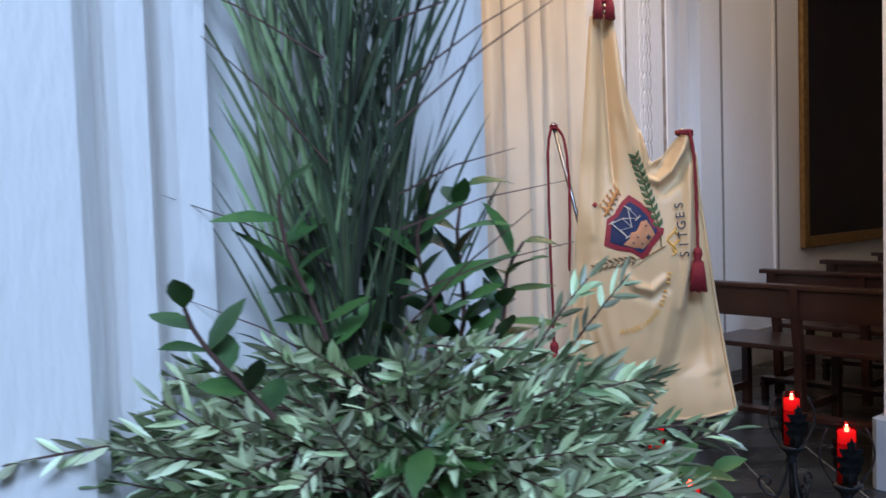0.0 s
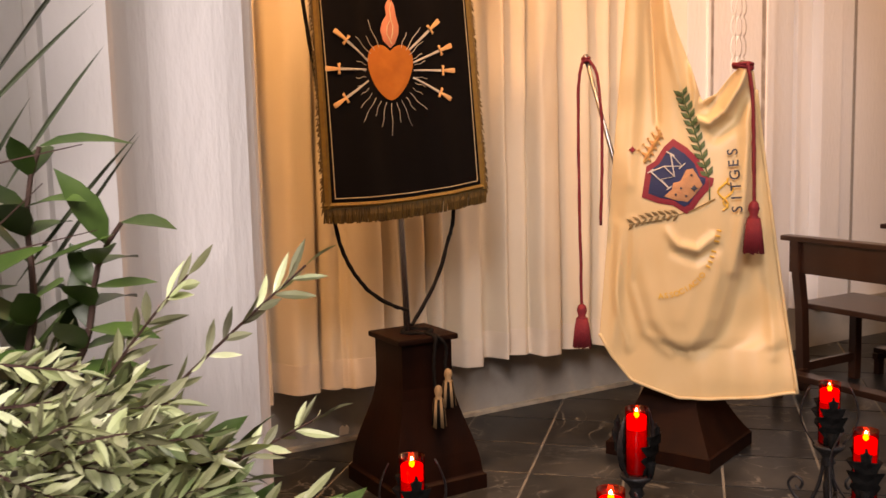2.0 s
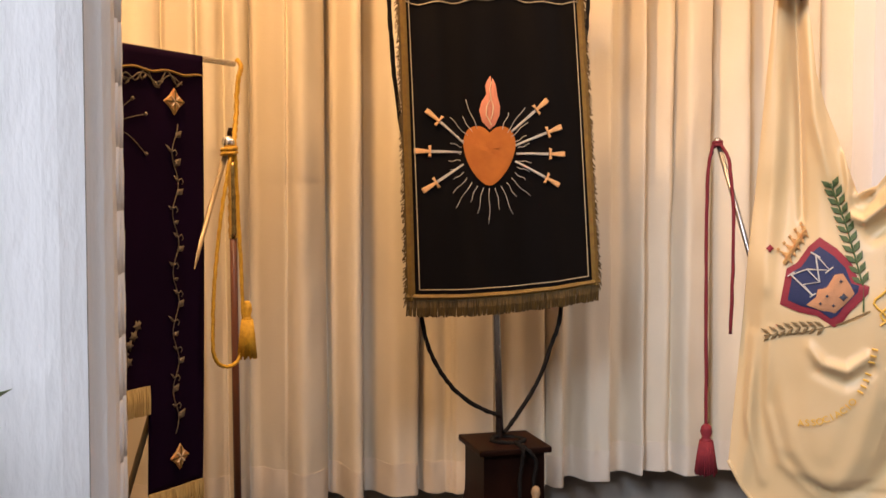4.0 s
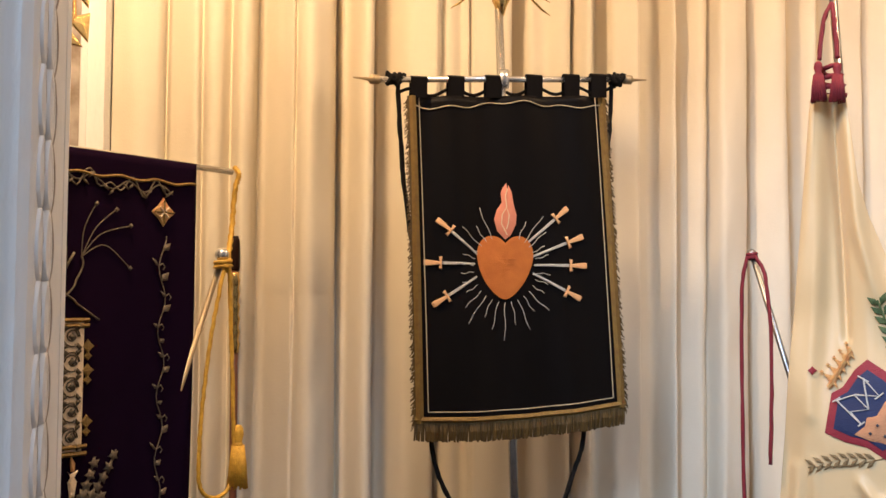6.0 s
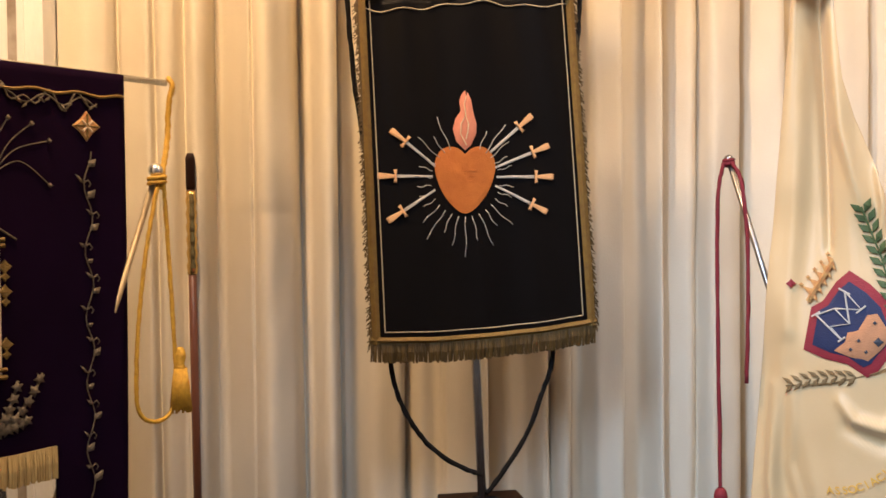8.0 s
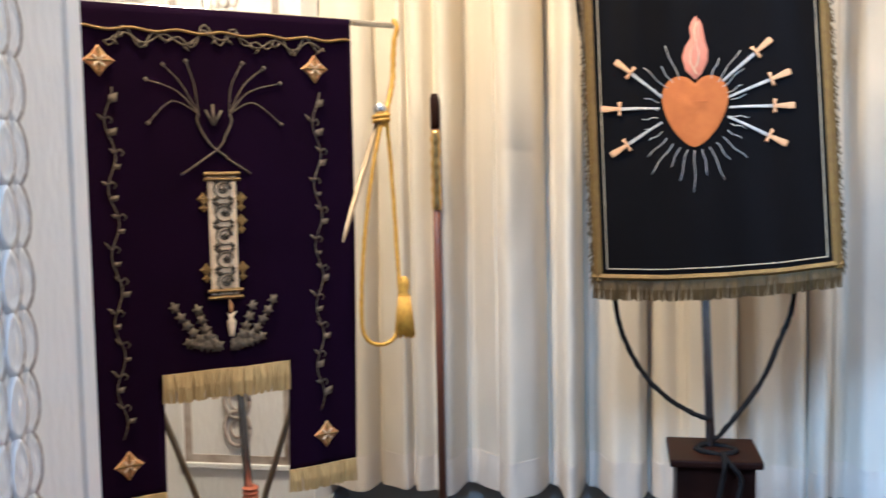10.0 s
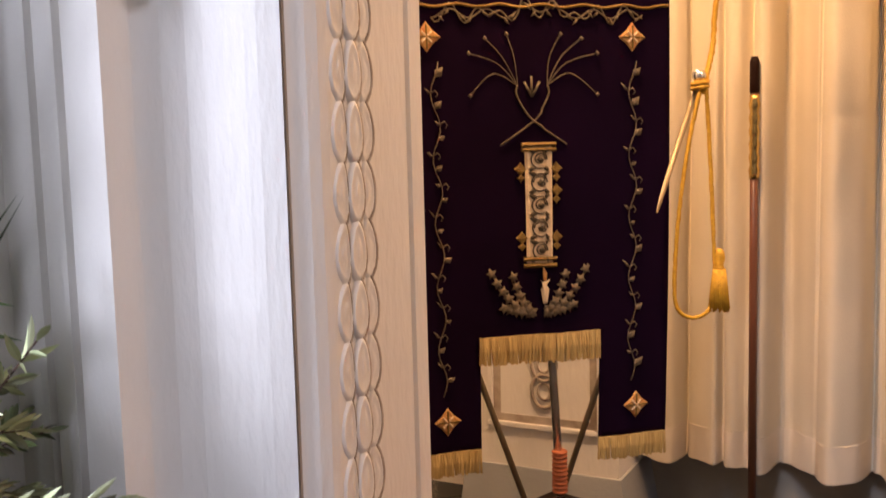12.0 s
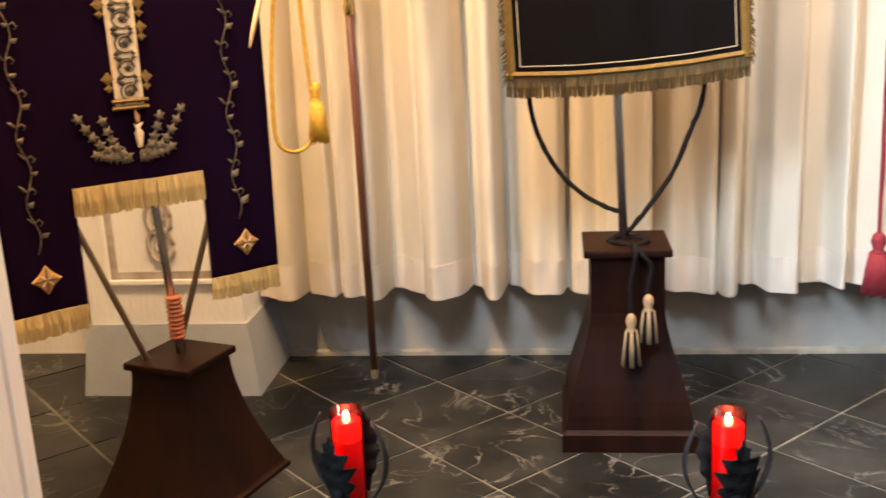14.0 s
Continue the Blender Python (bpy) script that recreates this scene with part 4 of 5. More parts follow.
    for a, b in ((-0.315, 1.724), (0.269, 1.724), (-0.287, 0.690), (0.287, 0.690)):
        ros = part("rosette", patch(bmesh.new(), diamond(a, b, 0.040), cloth, 0.006), RUST, ob, "rust and gold embroidered rosette")
        for k in range(8):
            q = k * math.pi / 4
            r = 0.032 * (1 if k % 2 == 0 else 0.62)
            part("petal", strokes(bmesh.new(), [[(a + 0.004 * math.cos(q), b + 0.004 * math.sin(q)), (a + r * math.cos(q), b + r * math.sin(q))]], cloth, 0.0055, 0.010), IVORY if k % 2 else GOLDTHREAD, ros)
    for a, sd in ((-0.298, 1), (0.270, 2)):
        lines, leaves = vine(a, 0.76, 1.66, sd)
        bm = strokes(bmesh.new(), lines, cloth, 0.0036, 0.004)
        for lf in leaves:
            patch(bm, lf, cloth, 0.006)
        part("side_vine", bm, DULLSILVER, ob, "tarnished embroidered vine", True)
    # crossed scourges
    for s in (-1, 1):
        bm = bmesh.new()
        h = [p(963 + s * 58, 402), p(963 + s * 20, 375), p(963 - s * 8, 352), p(963 - s * 28, 315), p(963 - s * 26, 298)]
        strokes(bm, [[tuple(q[:2]) for q in spline([(a, b, 0) for a, b in h], 5)]], cloth, 0.0055, 0.004)
        for ex, ey, mx, my in ((-105, 315, -70, 268), (-105, 243, -60, 250), (-78, 217, -48, 240), (-42, 210, -22, 240)):
            ln = spline([(*p(963 - s * 26, 298), 0), (*p(963 + s * mx * 0.75 - s * 14, my + 10), 0), (*p(963 + s * ex, ey), 0)] if s > 0 else [(*p(963 + 26, 298), 0), (*p(963 - mx * 0.75 + 14, my + 10), 0), (*p(963 - ex + 8, ey), 0)], 6)
            strokes(bm, [[tuple(q[:2]) for q in ln]], cloth, 0.003, 0.003)
            e = ln[-1]
            patch(bm, diamond(e[0], e[1], 0.007), cloth, 0.006)
        part("scourge", bm, DULLSILVER, ob, "knotted scourge in silver thread", True)
    bm = bmesh.new()
    strokes(bm, [[p(960, 318), p(960, 282)], [p(960, 318), p(948, 292)], [p(960, 318), p(974, 292)]], cloth, 0.007, 0.005)
    part("arrow_sprig", bm, DULLSILVER, ob, "", True)
    # column panel
    c0, c1, z0, z1 = p(945, 0)[0], p(995, 0)[0], p(0, 612)[1], p(0, 405)[1]
    pan = part("column_panel", patch(bmesh.new(), [(c0, z0), ((c0 + c1) / 2, z0), (c1, z0), (c1, (z0 + z1) / 2), (c1, z1), ((c0 + c1) / 2, z1), (c0, z1), (c0, (z0 + z1) / 2)], cloth, 0.008), IVORY, ob, "ivory and gold embroidered column")
    cm = (c0 + c1) / 2
    for k, sgn in enumerate((1, -1, 1, -1, 1)):
        bm = bmesh.new()
        zc = z1 - 0.035 - k * 0.062
        ring = [(cm + 0.026 * math.cos(i * 0.45), zc + 0.024 * math.sin(i * 0.45)) for i in range(13)]
        strokes(bm, [ring, [(cm + sgn * (0.022 - 0.0014 * i) * math.cos(i * 0.6), zc + (0.020 - 0.0013 * i) * math.sin(i * 0.6)) for i in range(13)]], cloth, 0.0042, 0.0125)
        patch(bm, diamond(cm, zc, 0.011), cloth, 0.0125)
        for sa in (-1, 1):
            for sb in (-1, 1):
                a, b = cm + sa * 0.024, zc + sb * 0.027
                patch(bm, [(a - sa * 0.014, b - sb * 0.002), (a - sa * 0.002, b - sb * 0.012), (a + sa * 0.010, b), (a + sa * 0.002, b + sb * 0.006)], cloth, 0.0125)
        part("scroll", bm, DARKTHREAD, pan, "dark scrolling foliage", True)
    for z in (z0 - 0.006, z0 + 0.012, z1 - 0.008, z1 + 0.006):
        part("column_band", strokes(bmesh.new(), [[(c0 - 0.010, z), (c1 + 0.010, z)]], cloth, 0.012, 0.010), GOLDTHREAD, pan)
    for a, zz in ((c0 - 0.012, z1 - 0.06), (c1 + 0.012, z1 - 0.06), (c0 - 0.012, z0 + 0.07), (c1 + 0.012, z0 + 0.07), (c1 + 0.012, z1 - 0.12)):
        part("column_leaf", patch(bmesh.new(), diamond(a, zz, 0.019), cloth, 0.006), GOLDTHREAD, pan)
        part("column_leaf", patch(bmesh.new(), diamond(a, zz - 0.024, 0.013), cloth, 0.006), GOLDTHREAD, pan)
    # ivy wreath
    bm = bmesh.new()
    rnd = random.Random(9)

    def ivy(a, b, r):
        o = rnd.uniform(0, 6.28)
        return [(a + r * (1 if i % 2 == 0 else 0.5) * math.cos(o + i * math.pi / 5), b + r * (1 if i % 2 == 0 else 0.5) * math.sin(o + i * math.pi / 5)) for i in range(10)]

    zb = p(0, 702)[1]
    for s in (-1, 1):
        for ex, ez, k0 in ((0.150, 0.128, 7), (0.085, 0.118, 6), (0.115, 0.020, 5)):
            for k in range(k0):
                q = (k + 0.5) / k0
                a = s * (0.018 + (ex - 0.018) * q ** 0.8) - 0.014
                b = zb + ez * q ** 1.6
                patch(bm, ivy(a, b, 0.021 - 0.004 * q), cloth, 0.006 + 0.001 * (k % 3))
            strokes(bm, [[(-0.014 + s * (0.018 + (ex - 0.018) * (i / 8) ** 0.8), zb + ez * (i / 8) ** 1.6) for i in range(9)]], cloth, 0.004, 0.005)
    part("ivy_wreath", bm, DULLSILVER, ob, "embroidered ivy wreath", True)
    a, b = p(978, 660)
    bm = patch(bmesh.new(), [(a - 0.012, b - 0.04), (a + 0.012, b - 0.04), (a + 0.018, b), (a + 0.01, b + 0.012), (a + 0.02, b + 0.028), (a, b + 0.02), (a - 0.02, b + 0.028), (a - 0.01, b + 0.012), (a - 0.018, b)], cloth, 0.010)
    part("torch", bm, IVORY, ob)
    part("torch_flame", patch(bmesh.new(), [(a - 0.010, b + 0.025), (a + 0.010, b + 0.025), (a + 0.012, b + 0.045), (a, b + 0.066), (a - 0.012, b + 0.045)], cloth, 0.010), RUST, ob)
    # yellow cord from the bar's end over the knob in a long loop, with a tassel
    bm = bmesh.new()
    add_tube(bm, spline([(0.525, -0.005, 1.875), (0.528, -0.02, 1.85), (0.520, -0.012, 1.80), (0.515, -0.01, 1.70), (0.478, -0.035, 1.60), (0.470, -0.04, 1.565)], 10), 0.0075, 8, 260)
    add_tube(bm, [(0.465 + 0.022 * math.cos(q), -0.03 + 0.022 * math.sin(q), 1.575 + 0.002 * q) for q in [i * 0.5 for i in range(26)]], 0.006, 7, 260)
    add_tube(bm, spline([(0.455, -0.045, 1.57), (0.420, -0.04, 1.40), (0.395, -0.035, 1.20), (0.385, -0.035, 1.02), (0.400, -0.037, 0.955), (0.445, -0.04, 0.935), (0.490, -0.04, 0.955), (0.508, -0.04, 1.02), (0.502, -0.04, 1.20), (0.488, -0.04, 1.45), (0.475, -0.045, 1.58)], 10), 0.0058, 8, 260)
    part("cord", bm, YELLOWCORD, ob, "twisted golden yellow cord", True)
    tassel("tassel", ob, YELLOWCORD, (0.520, -0.045, 1.13), 0.175, 0.026, 28, "golden yellow tassel")
    return ob


purple_banner()


# ---- white banner ----
def white_banner():
    turn = -41.8
    ob = thing("processional_banner", "cream satin banner with embroidered shield, draped over its braces", "banner", (3.95, 2.98, 0), turn, "processional banners")
    base = new("stand")
    base.parent = ob
    base.matrix_basis = pose(0.0, 0.15, 0, 0, 0, 22 - turn)
    base["label"] = "flared dark mahogany stand"
    stand_body(0.46, 0.22, 0.405, base)
    rod("pole", (-0.02, 0.15, 0.40), (-0.138, 0.0, 2.50), 0.013, STEEL, ob, "slim silvered metal pole")
    part("pole_knob", lathe([(0.012, 0), (0.03, 0.03), (0.012, 0.06)], 14, (-0.138, 0.0, 2.49)), BRASS, ob, "", True)
    for a, tip in (((-0.05, 0.15, 0.40), (-0.375, -0.075, 1.645)), ((0.06, 0.15, 0.40), (0.222, 0.0, 1.605))):
        rod("brace", a, tip, 0.009, STEEL, ob, "slim silvered metal brace")
        bm = bmesh.new()
        bmesh.ops.create_uvsphere(bm, u_segments=14, v_segments=10, radius=0.014, matrix=Matrix.Translation(tip))
        part("brace_knob", bm, STEEL, ob, "", True)

    TOP = [(0.0, -0.200, 2.125), (0.12, -0.178, 2.14), (0.25, -0.14, 2.145), (0.38, -0.092, 2.12), (0.44, -0.060, 1.862), (0.50, -0.031, 1.752), (0.56, 0.028, 1.597), (0.62, 0.072, 1.462), (0.70, 0.132, 1.490), (0.84, 0.206, 1.588), (0.92, 0.262, 1.572), (1.0, 0.275, 1.50)]
    LOW = [(0.0, -0.329, 0.53), (0.09, -0.276, 0.434), (0.20, -0.201, 0.34), (0.42, -0.014, 0.268), (0.68, 0.209, 0.272), (1.0, 0.449, 0.303)]

    SWAG_L = [(0.0, 0.02, 0), (0.475, 0.02, 0), (0.485, -0.04, 0), (0.52, -0.11, 0), (0.60, -0.165, 0), (0.72, -0.20, 0), (0.85, -0.225, 0), (1.1, -0.27, 0), (1.5, -0.40, 0), (3.0, -0.6, 0)]
    SWAG_R = [(0.0, 0.03, 0), (0.475, 0.03, 0), (0.485, 0.065, 0), (0.52, 0.11, 0), (0.60, 0.145, 0), (0.77, 0.190, 0), (1.0, 0.238, 0), (1.3, 0.245, 0), (1.55, 0.225, 0), (3.0, 0.3, 0)]

    def along(tab, u):
        for (u0, a0, b0), (u1, a1, b1) in zip(tab, tab[1:]):
            if u <= u1:
                q = (u - u0) / (u1 - u0)
                return a0 + (a1 - a0) * q, b0 + (b1 - b0) * q
        return tab[-1][1:]

    def step(a, b, x):
        q = min(max((x - a) / (b - a), 0), 1)
        return q * q * (3 - 2 * q)

    # folds of the cloth: a line across it, breadth, rise (hollow where negative)
    CREASES = [
        (((0.228, 1.580), (0.204, 1.512), (0.153, 1.427), (0.095, 1.378), (0.060, 1.392)), 0.017, 0.055),
        (((0.245, 1.50), (0.195, 1.39), (0.120, 1.325)), 0.024, -0.034),
        (((0.195, 1.560), (0.150, 1.500), (0.100, 1.445)), 0.012, -0.040),
        (((0.170, 1.580), (0.110, 1.485), (0.066, 1.455)), 0.012, 0.030),
        (((0.030, 1.60), (0.045, 1.50), (0.040, 1.42)), 0.014, 0.030),
        (((0.250, 1.56), (0.243, 1.30), (0.228, 1.05), (0.200, 0.80)), 0.028, 0.034),
        (((-0.060, 0.955), (-0.020, 0.905), (0.057, 0.885), (0.115, 0.935)), 0.017, 0.024),
        (((-0.040, 0.880), (0.050, 0.842), (0.125, 0.890)), 0.020, -0.018),
        (((-0.140, 2.12), (-0.113, 1.65), (-0.100, 1.38)), 0.013, -0.034),
        (((-0.168, 2.12), (-0.180, 1.66), (-0.205, 1.15)), 0.026, 0.024),
        (((-0.105, 2.12), (-0.065, 1.72), (-0.005, 1.50)), 0.022, 0.030),
        (((-0.190, 1.00), (-0.205, 0.75), (-0.150, 0.55), (-0.05, 0.46)), 0.020, 0.016),
        (((-0.250, 0.98), (-0.262, 0.70), (-0.215, 0.48)), 0.018, 0.018),
        (((0.300, 1.15), (0.330, 0.80), (0.360, 0.45)), 0.022, 0.014)]

    def crease(s, z, line, wide, high):
        best, where = 9.0, 0.0
        for k, ((a0, b0), (a1, b1)) in enumerate(zip(line, line[1:])):
            dx, dz = a1 - a0, b1 - b0
            q = min(max(((s - a0) * dx + (z - b0) * dz) / (dx * dx + dz * dz), 0), 1)
            d = math.hypot(s - a0 - q * dx, z - b0 - q * dz)
            if d < best:
                best, where = d, (k + q) / (len(line) - 1)
        if best > 3 * wide:
            return 0.0
        return high * math.exp(-(best / wide) ** 2) * (0.35 + 0.65 * math.sin(math.pi * (0.12 + 0.76 * where)))

    def cloth_uv(u, v, out=0.0):
        (ts, tz), (bs, bz) = along(TOP, u), along(LOW, u)
        s, z = ts + (bs - ts) * v, tz + (bz - tz) * v
        low = step(0.15, 0.9, v)
        # long soft ridges falling from the gathered top
        f = 0.020 * math.sin(2 * math.pi * (2.6 * u + 0.1)) * (1 - low) * (1 - 0.6 * step(0.5, 0.66, u))
        f += 0.004 * math.sin(2 * math.pi * 3.7 * u + 1.0) * step(0.8, 1.0, v)
        for line, wide, high in CREASES:
            f += crease(s, z, line, wide, high)
        f *= 1 - 0.75 * math.exp(-((s + 0.06) / 0.15) ** 2 - ((z - 1.18) / 0.17) ** 2)
        # the hanging bag of cloth, rounded under to its lower edge
        left, right = along(SWAG_L, z)[0], along(SWAG_R, z)[0]
        din = min(s - left, right - s, (z - 0.445) * 0.9)
        f += 0.050 * step(-0.035, 0.11, din) * step(1.50, 1.05, z)
        f += 0.007 * math.sin(din * 48 - 0.6) * math.exp(-((din - 0.07) / 0.06) ** 2) * step(1.1, 0.75, z)
        # straight folds of the left edge
        f += 0.016 * math.exp(-((s + 0.245 - 0.09 * (z - 0.8)) / 0.022) ** 2) * step(1.2, 0.85, z) * step(0.40, 0.60, z)
        # outer breadth hanging behind
        f -= 0.050 * step(-0.01, 0.055, s - right) * step(1.60, 1.25, z) * step(0.33, 0.62, z)
        f += 0.007 * math.sin((s - right) * 30) * step(0.0, 0.05, s - right) * step(1.5, 1.1, z)
        f += 0.003 * noise.noise((s * 8, 1, z * 8))
        return (s, -0.035 - f - out, z)

    def place(s, z, out=0.0):
        lo, hi = 0.0, 1.0
        for _ in range(22):
            u = (lo + hi) / 2
            (ts, tz), (bs, bz) = along(TOP, u), along(LOW, u)
            v = (tz - z) / (tz - bz)
            if ts + (bs - ts) * v < s:
                lo = u
            else:
                hi = u
        v = min(max(v, 0), 1)
        x, y, _z = cloth_uv(u, v, out)
        return (s, y, z)

    bm = bmesh.new()
    n, m = 170, 130
    g = [[bm.verts.new(cloth_uv(i / n, j / m)) for i in range(n + 1)] for j in range(m + 1)]
    for j in range(m):
        for i in range(n):
            bm.faces.new((g[j][i], g[j + 1][i], g[j + 1][i + 1], g[j][i + 1]))
    part("cloth", bm, CREAM, ob, "cream satin cloth in heavy folds", True).modifiers.new("thick", "SOLIDIFY").thickness = 0.005
    part("hem_cord", tube([cloth_uv(i / 80, 0.997, 0.004) for i in range(81)] + [cloth_uv(0.997, 1 - j / 50, 0.004) for j in range(51)], 0.007, 6), CREAM, ob, "", True)
    # shield
    S = [(-0.040, 1.322), (-0.075, 1.290), (-0.110, 1.235), (-0.142, 1.215), (-0.150, 1.16), (-0.160, 1.095), (-0.10, 1.072), (-0.04, 1.062), (0.012, 1.028), (0.036, 1.042), (0.060, 1.08), (0.112, 1.140), (0.116, 1.165), (0.085, 1.175), (0.062, 1.235), (0.015, 1.285)]
    part("shield_border", patch(bmesh.new(), S, place, 0.006), CRIMSON, ob, "crimson embroidered shield border", True)
    cs, cz = -0.035, 1.17
    inner = [(cs + 0.80 * (a - cs), cz + 0.80 * (b - cz)) for a, b in S]
    part("shield_field", patch(bmesh.new(), inner, place, 0.011), NAVY, ob, "navy embroidered shield field", True)
    tan = [(-0.075, 1.098), (-0.045, 1.125), (-0.040, 1.15), (-0.012, 1.158), (0.010, 1.20), (0.035, 1.205), (0.060, 1.165), (0.072, 1.14), (0.045, 1.105), (0.015, 1.075), (-0.03, 1.083)]
    part("shield_device", patch(bmesh.new(), tan, place, 0.015), TAN, ob, "tan embroidered device", True)
    for a, b, r in ((0.040, 1.128, 0.014), (-0.010, 1.130, 0.006), (0.030, 1.180, 0.006), (-0.03, 1.105, 0.006), (0.01, 1.10, 0.006)):
        part("shield_spot", patch(bmesh.new(), diamond(a, b, r), place, 0.019), LETTERDARK, ob)
    mono = [[(-0.125, 1.195), (-0.055, 1.13)], [(-0.125, 1.195), (-0.075, 1.215), (-0.035, 1.175), (-0.085, 1.165), (-0.055, 1.13)], [(-0.05, 1.265), (-0.035, 1.175)], [(-0.05, 1.265), (-0.005, 1.215), (-0.075, 1.215)], [(-0.066, 1.272), (-0.035, 1.256)], [(-0.018, 1.205), (0.006, 1.226)], [(-0.137, 1.19), (-0.115, 1.205)], [(-0.064, 1.124), (-0.045, 1.138)]]
    part("monogram", strokes(bmesh.new(), mono, place, 0.0055, 0.0165), SILVER, ob, "white thread monogram")
    bm = bmesh.new()
    for k in range(5):
        a, b = -0.140 + 0.012 * k, 1.245 + 0.022 * k
        patch(bm, [(a - 0.002, b), (a + 0.018, b - 0.014), (a + 0.006, b + 0.022), (a - 0.028 + 0.004 * k, b + 0.030)], place, 0.012)
        patch(bm, diamond(a - 0.030 + 0.005 * k, b + 0.034, 0.007), place, 0.013)
    strokes(bm, [[(-0.150, 1.232), (-0.085, 1.345)]], place, 0.014, 0.011)
    part("crown", bm, RUST, ob, "gold embroidered crown")
    part("crown_flower", patch(bmesh.new(), diamond(-0.196, 1.282, 0.014), place, 0.008), CRIMSON, ob)

    def branch(p0, p1, k, w, l):
        (a, b), (c, d) = p0, p1
        out = []
        t = math.atan2(d - b, c - a)
        for i in range(k):
            q = (i + 0.3) / k
            x, y = a + (c - a) * q, b + (d - b) * q + 0.012 * math.sin(3 * q)
            for s in (-1, 1):
                e = t + s * 0.65
                ex, ey = math.cos(e), math.sin(e)
                out.append([(x, y), (x + ex * l * 0.5 - ey * w, y + ey * l * 0.5 + ex * w), (x + ex * l, y + ey * l), (x + ex * l * 0.5 + ey * w, y + ey * l * 0.5 - ex * w)])
        return out

    bm = bmesh.new()
    for lf in branch((0.098, 1.16), (-0.010, 1.50), 11, 0.010, 0.046):
        patch(bm, lf, place, 0.006)
    strokes(bm, [[(0.10, 1.08), (0.098, 1.16), (0.04, 1.36), (-0.010, 1.50)]], place, 0.006, 0.005)
    part("laurel_branch", bm, LEAFTHREAD, ob, "green embroidered laurel branch")
    bm = bmesh.new()
    for lf in branch((-0.01, 1.03), (-0.205, 0.985), 8, 0.006, 0.038):
        patch(bm, lf, place, 0.006)
    strokes(bm, [[(0.12, 1.085), (0.03, 1.04), (-0.08, 1.005), (-0.21, 0.985)]], place, 0.005, 0.005)
    part("palm_branch", bm, BRANCHTHREAD, ob, "brown embroidered branch")

    def letters(name, text, mat, path, size, out, label):
        """Sewn letters set along a path given in cloth metres."""
        pts = [Vector((a, b, 0)) for a, b in path]
        pts = spline(pts, 10)
        run = [0.0]
        for p0, p1 in zip(pts, pts[1:]):
            run.append(run[-1] + (p1 - p0).length)
        for i, ch in enumerate(text):
            bm = bmesh.new()
            d = run[-1] * (i + 0.5) / len(text)
            k = max(j for j in range(len(run)) if run[j] <= d)
            k = min(k, len(pts) - 2)
            p = pts[k].lerp(pts[k + 1], (d - run[k]) / max(run[k + 1] - run[k], 1e-6))
            t = (pts[k + 1] - pts[k]).normalized()
            if ch == "|":
                strokes(bm, [[(p.x, p.y), (p.x - t.y * size * 0.6, p.y + t.x * size * 0.6)]], place, size * 0.22, out)
                part("sewn_bar", bm, mat, ob)
                continue
            if ch == " ":
                bm.free()
                continue
            cu = bpy.data.curves.new("letter", "FONT")
            cu.body, cu.size, cu.align_x, cu.resolution_u, cu.offset = ch, size, "CENTER", 3, size * 0.012
            tmp = bpy.data.objects.new("letter", cu)
            me = bpy.data.meshes.new_from_object(tmp)
            vs = []
            for v in me.vertices:
                q = Vector((p.x + t.x * v.co.x - t.y * v.co.y, p.y + t.y * v.co.x + t.x * v.co.y))
                vs.append(bm.verts.new(place(q.x, q.y, out)))
            for f in me.polygons:
                try:
                    bm.faces.new([vs[j] for j in f.vertices])
                except ValueError:
                    pass
            bpy.data.objects.remove(tmp)
            bpy.data.curves.remove(cu)
            bpy.data.meshes.remove(me)
            part(name, bm, mat, ob, label + " " + ch)

    letters("sewn_letter", "SITGES", LETTERDARK, [(0.222, 1.025), (0.214, 1.14), (0.200, 1.29)], 0.056, 0.020, "dark sewn letter")
    letters("sewn_letter", "ASSOCIACIO |||| |||", LETTERGOLD, [(-0.095, 0.690), (-0.02, 0.705), (0.06, 0.755), (0.115, 0.84), (0.148, 0.97)], 0.031, 0.012, "gold sewn letter")
    part("gold_scroll", strokes(bmesh.new(), [[(0.150 + 0.02 * math.sin(i * 0.9), 1.04 + 0.014 * i) for i in range(10)], [(0.170 - 0.02 * math.sin(i * 0.8), 1.05 + 0.012 * i) for i in range(9)]], place, 0.008, 0.005), LETTERGOLD, ob)
    # crimson cords
    tip = Vector((-0.375, -0.075, 1.645))
    bm = bmesh.new()
    add_tube(bm, [tip + Vector((0.014 * math.cos(q), 0.014 * math.sin(q), -0.02 + 0.0015 * q)) for q in [i * 0.6 for i in range(22)]], 0.006, 7, 260)
    add_tube(bm, spline([tip + Vector((-0.012, -0.01, -0.01)), tip + Vector((-0.030, -0.012, -0.15)), tip + Vector((-0.028, -0.01, -0.6)), tip + Vector((-0.022, -0.01, -1.0))], 8), 0.006, 7, 260)
    add_tube(bm, spline([tip + Vector((0.012, -0.01, -0.01)), tip + Vector((0.045, -0.02, -0.08)), tip + Vector((0.062, -0.02, -0.3)), tip + Vector((0.055, -0.01, -0.66))], 8), 0.006, 7, 260)
    part("cord", bm, REDCORD, ob, "crimson cord tied under the brace knob", True)
    tassel("tassel", ob, REDCORD, (tip.x - 0.022, tip.y - 0.01, 0.665), 0.175, 0.034, 26, "crimson tassel")
    bm = bmesh.new()
    add_tube(bm, [(0.222 + 0.036 * math.cos(q), -0.045 + 0.034 * math.sin(q), 1.592 + 0.01 * math.sin(q * 0.7)) for q in [i * 0.5 for i in range(28)]], 0.007, 7, 260)
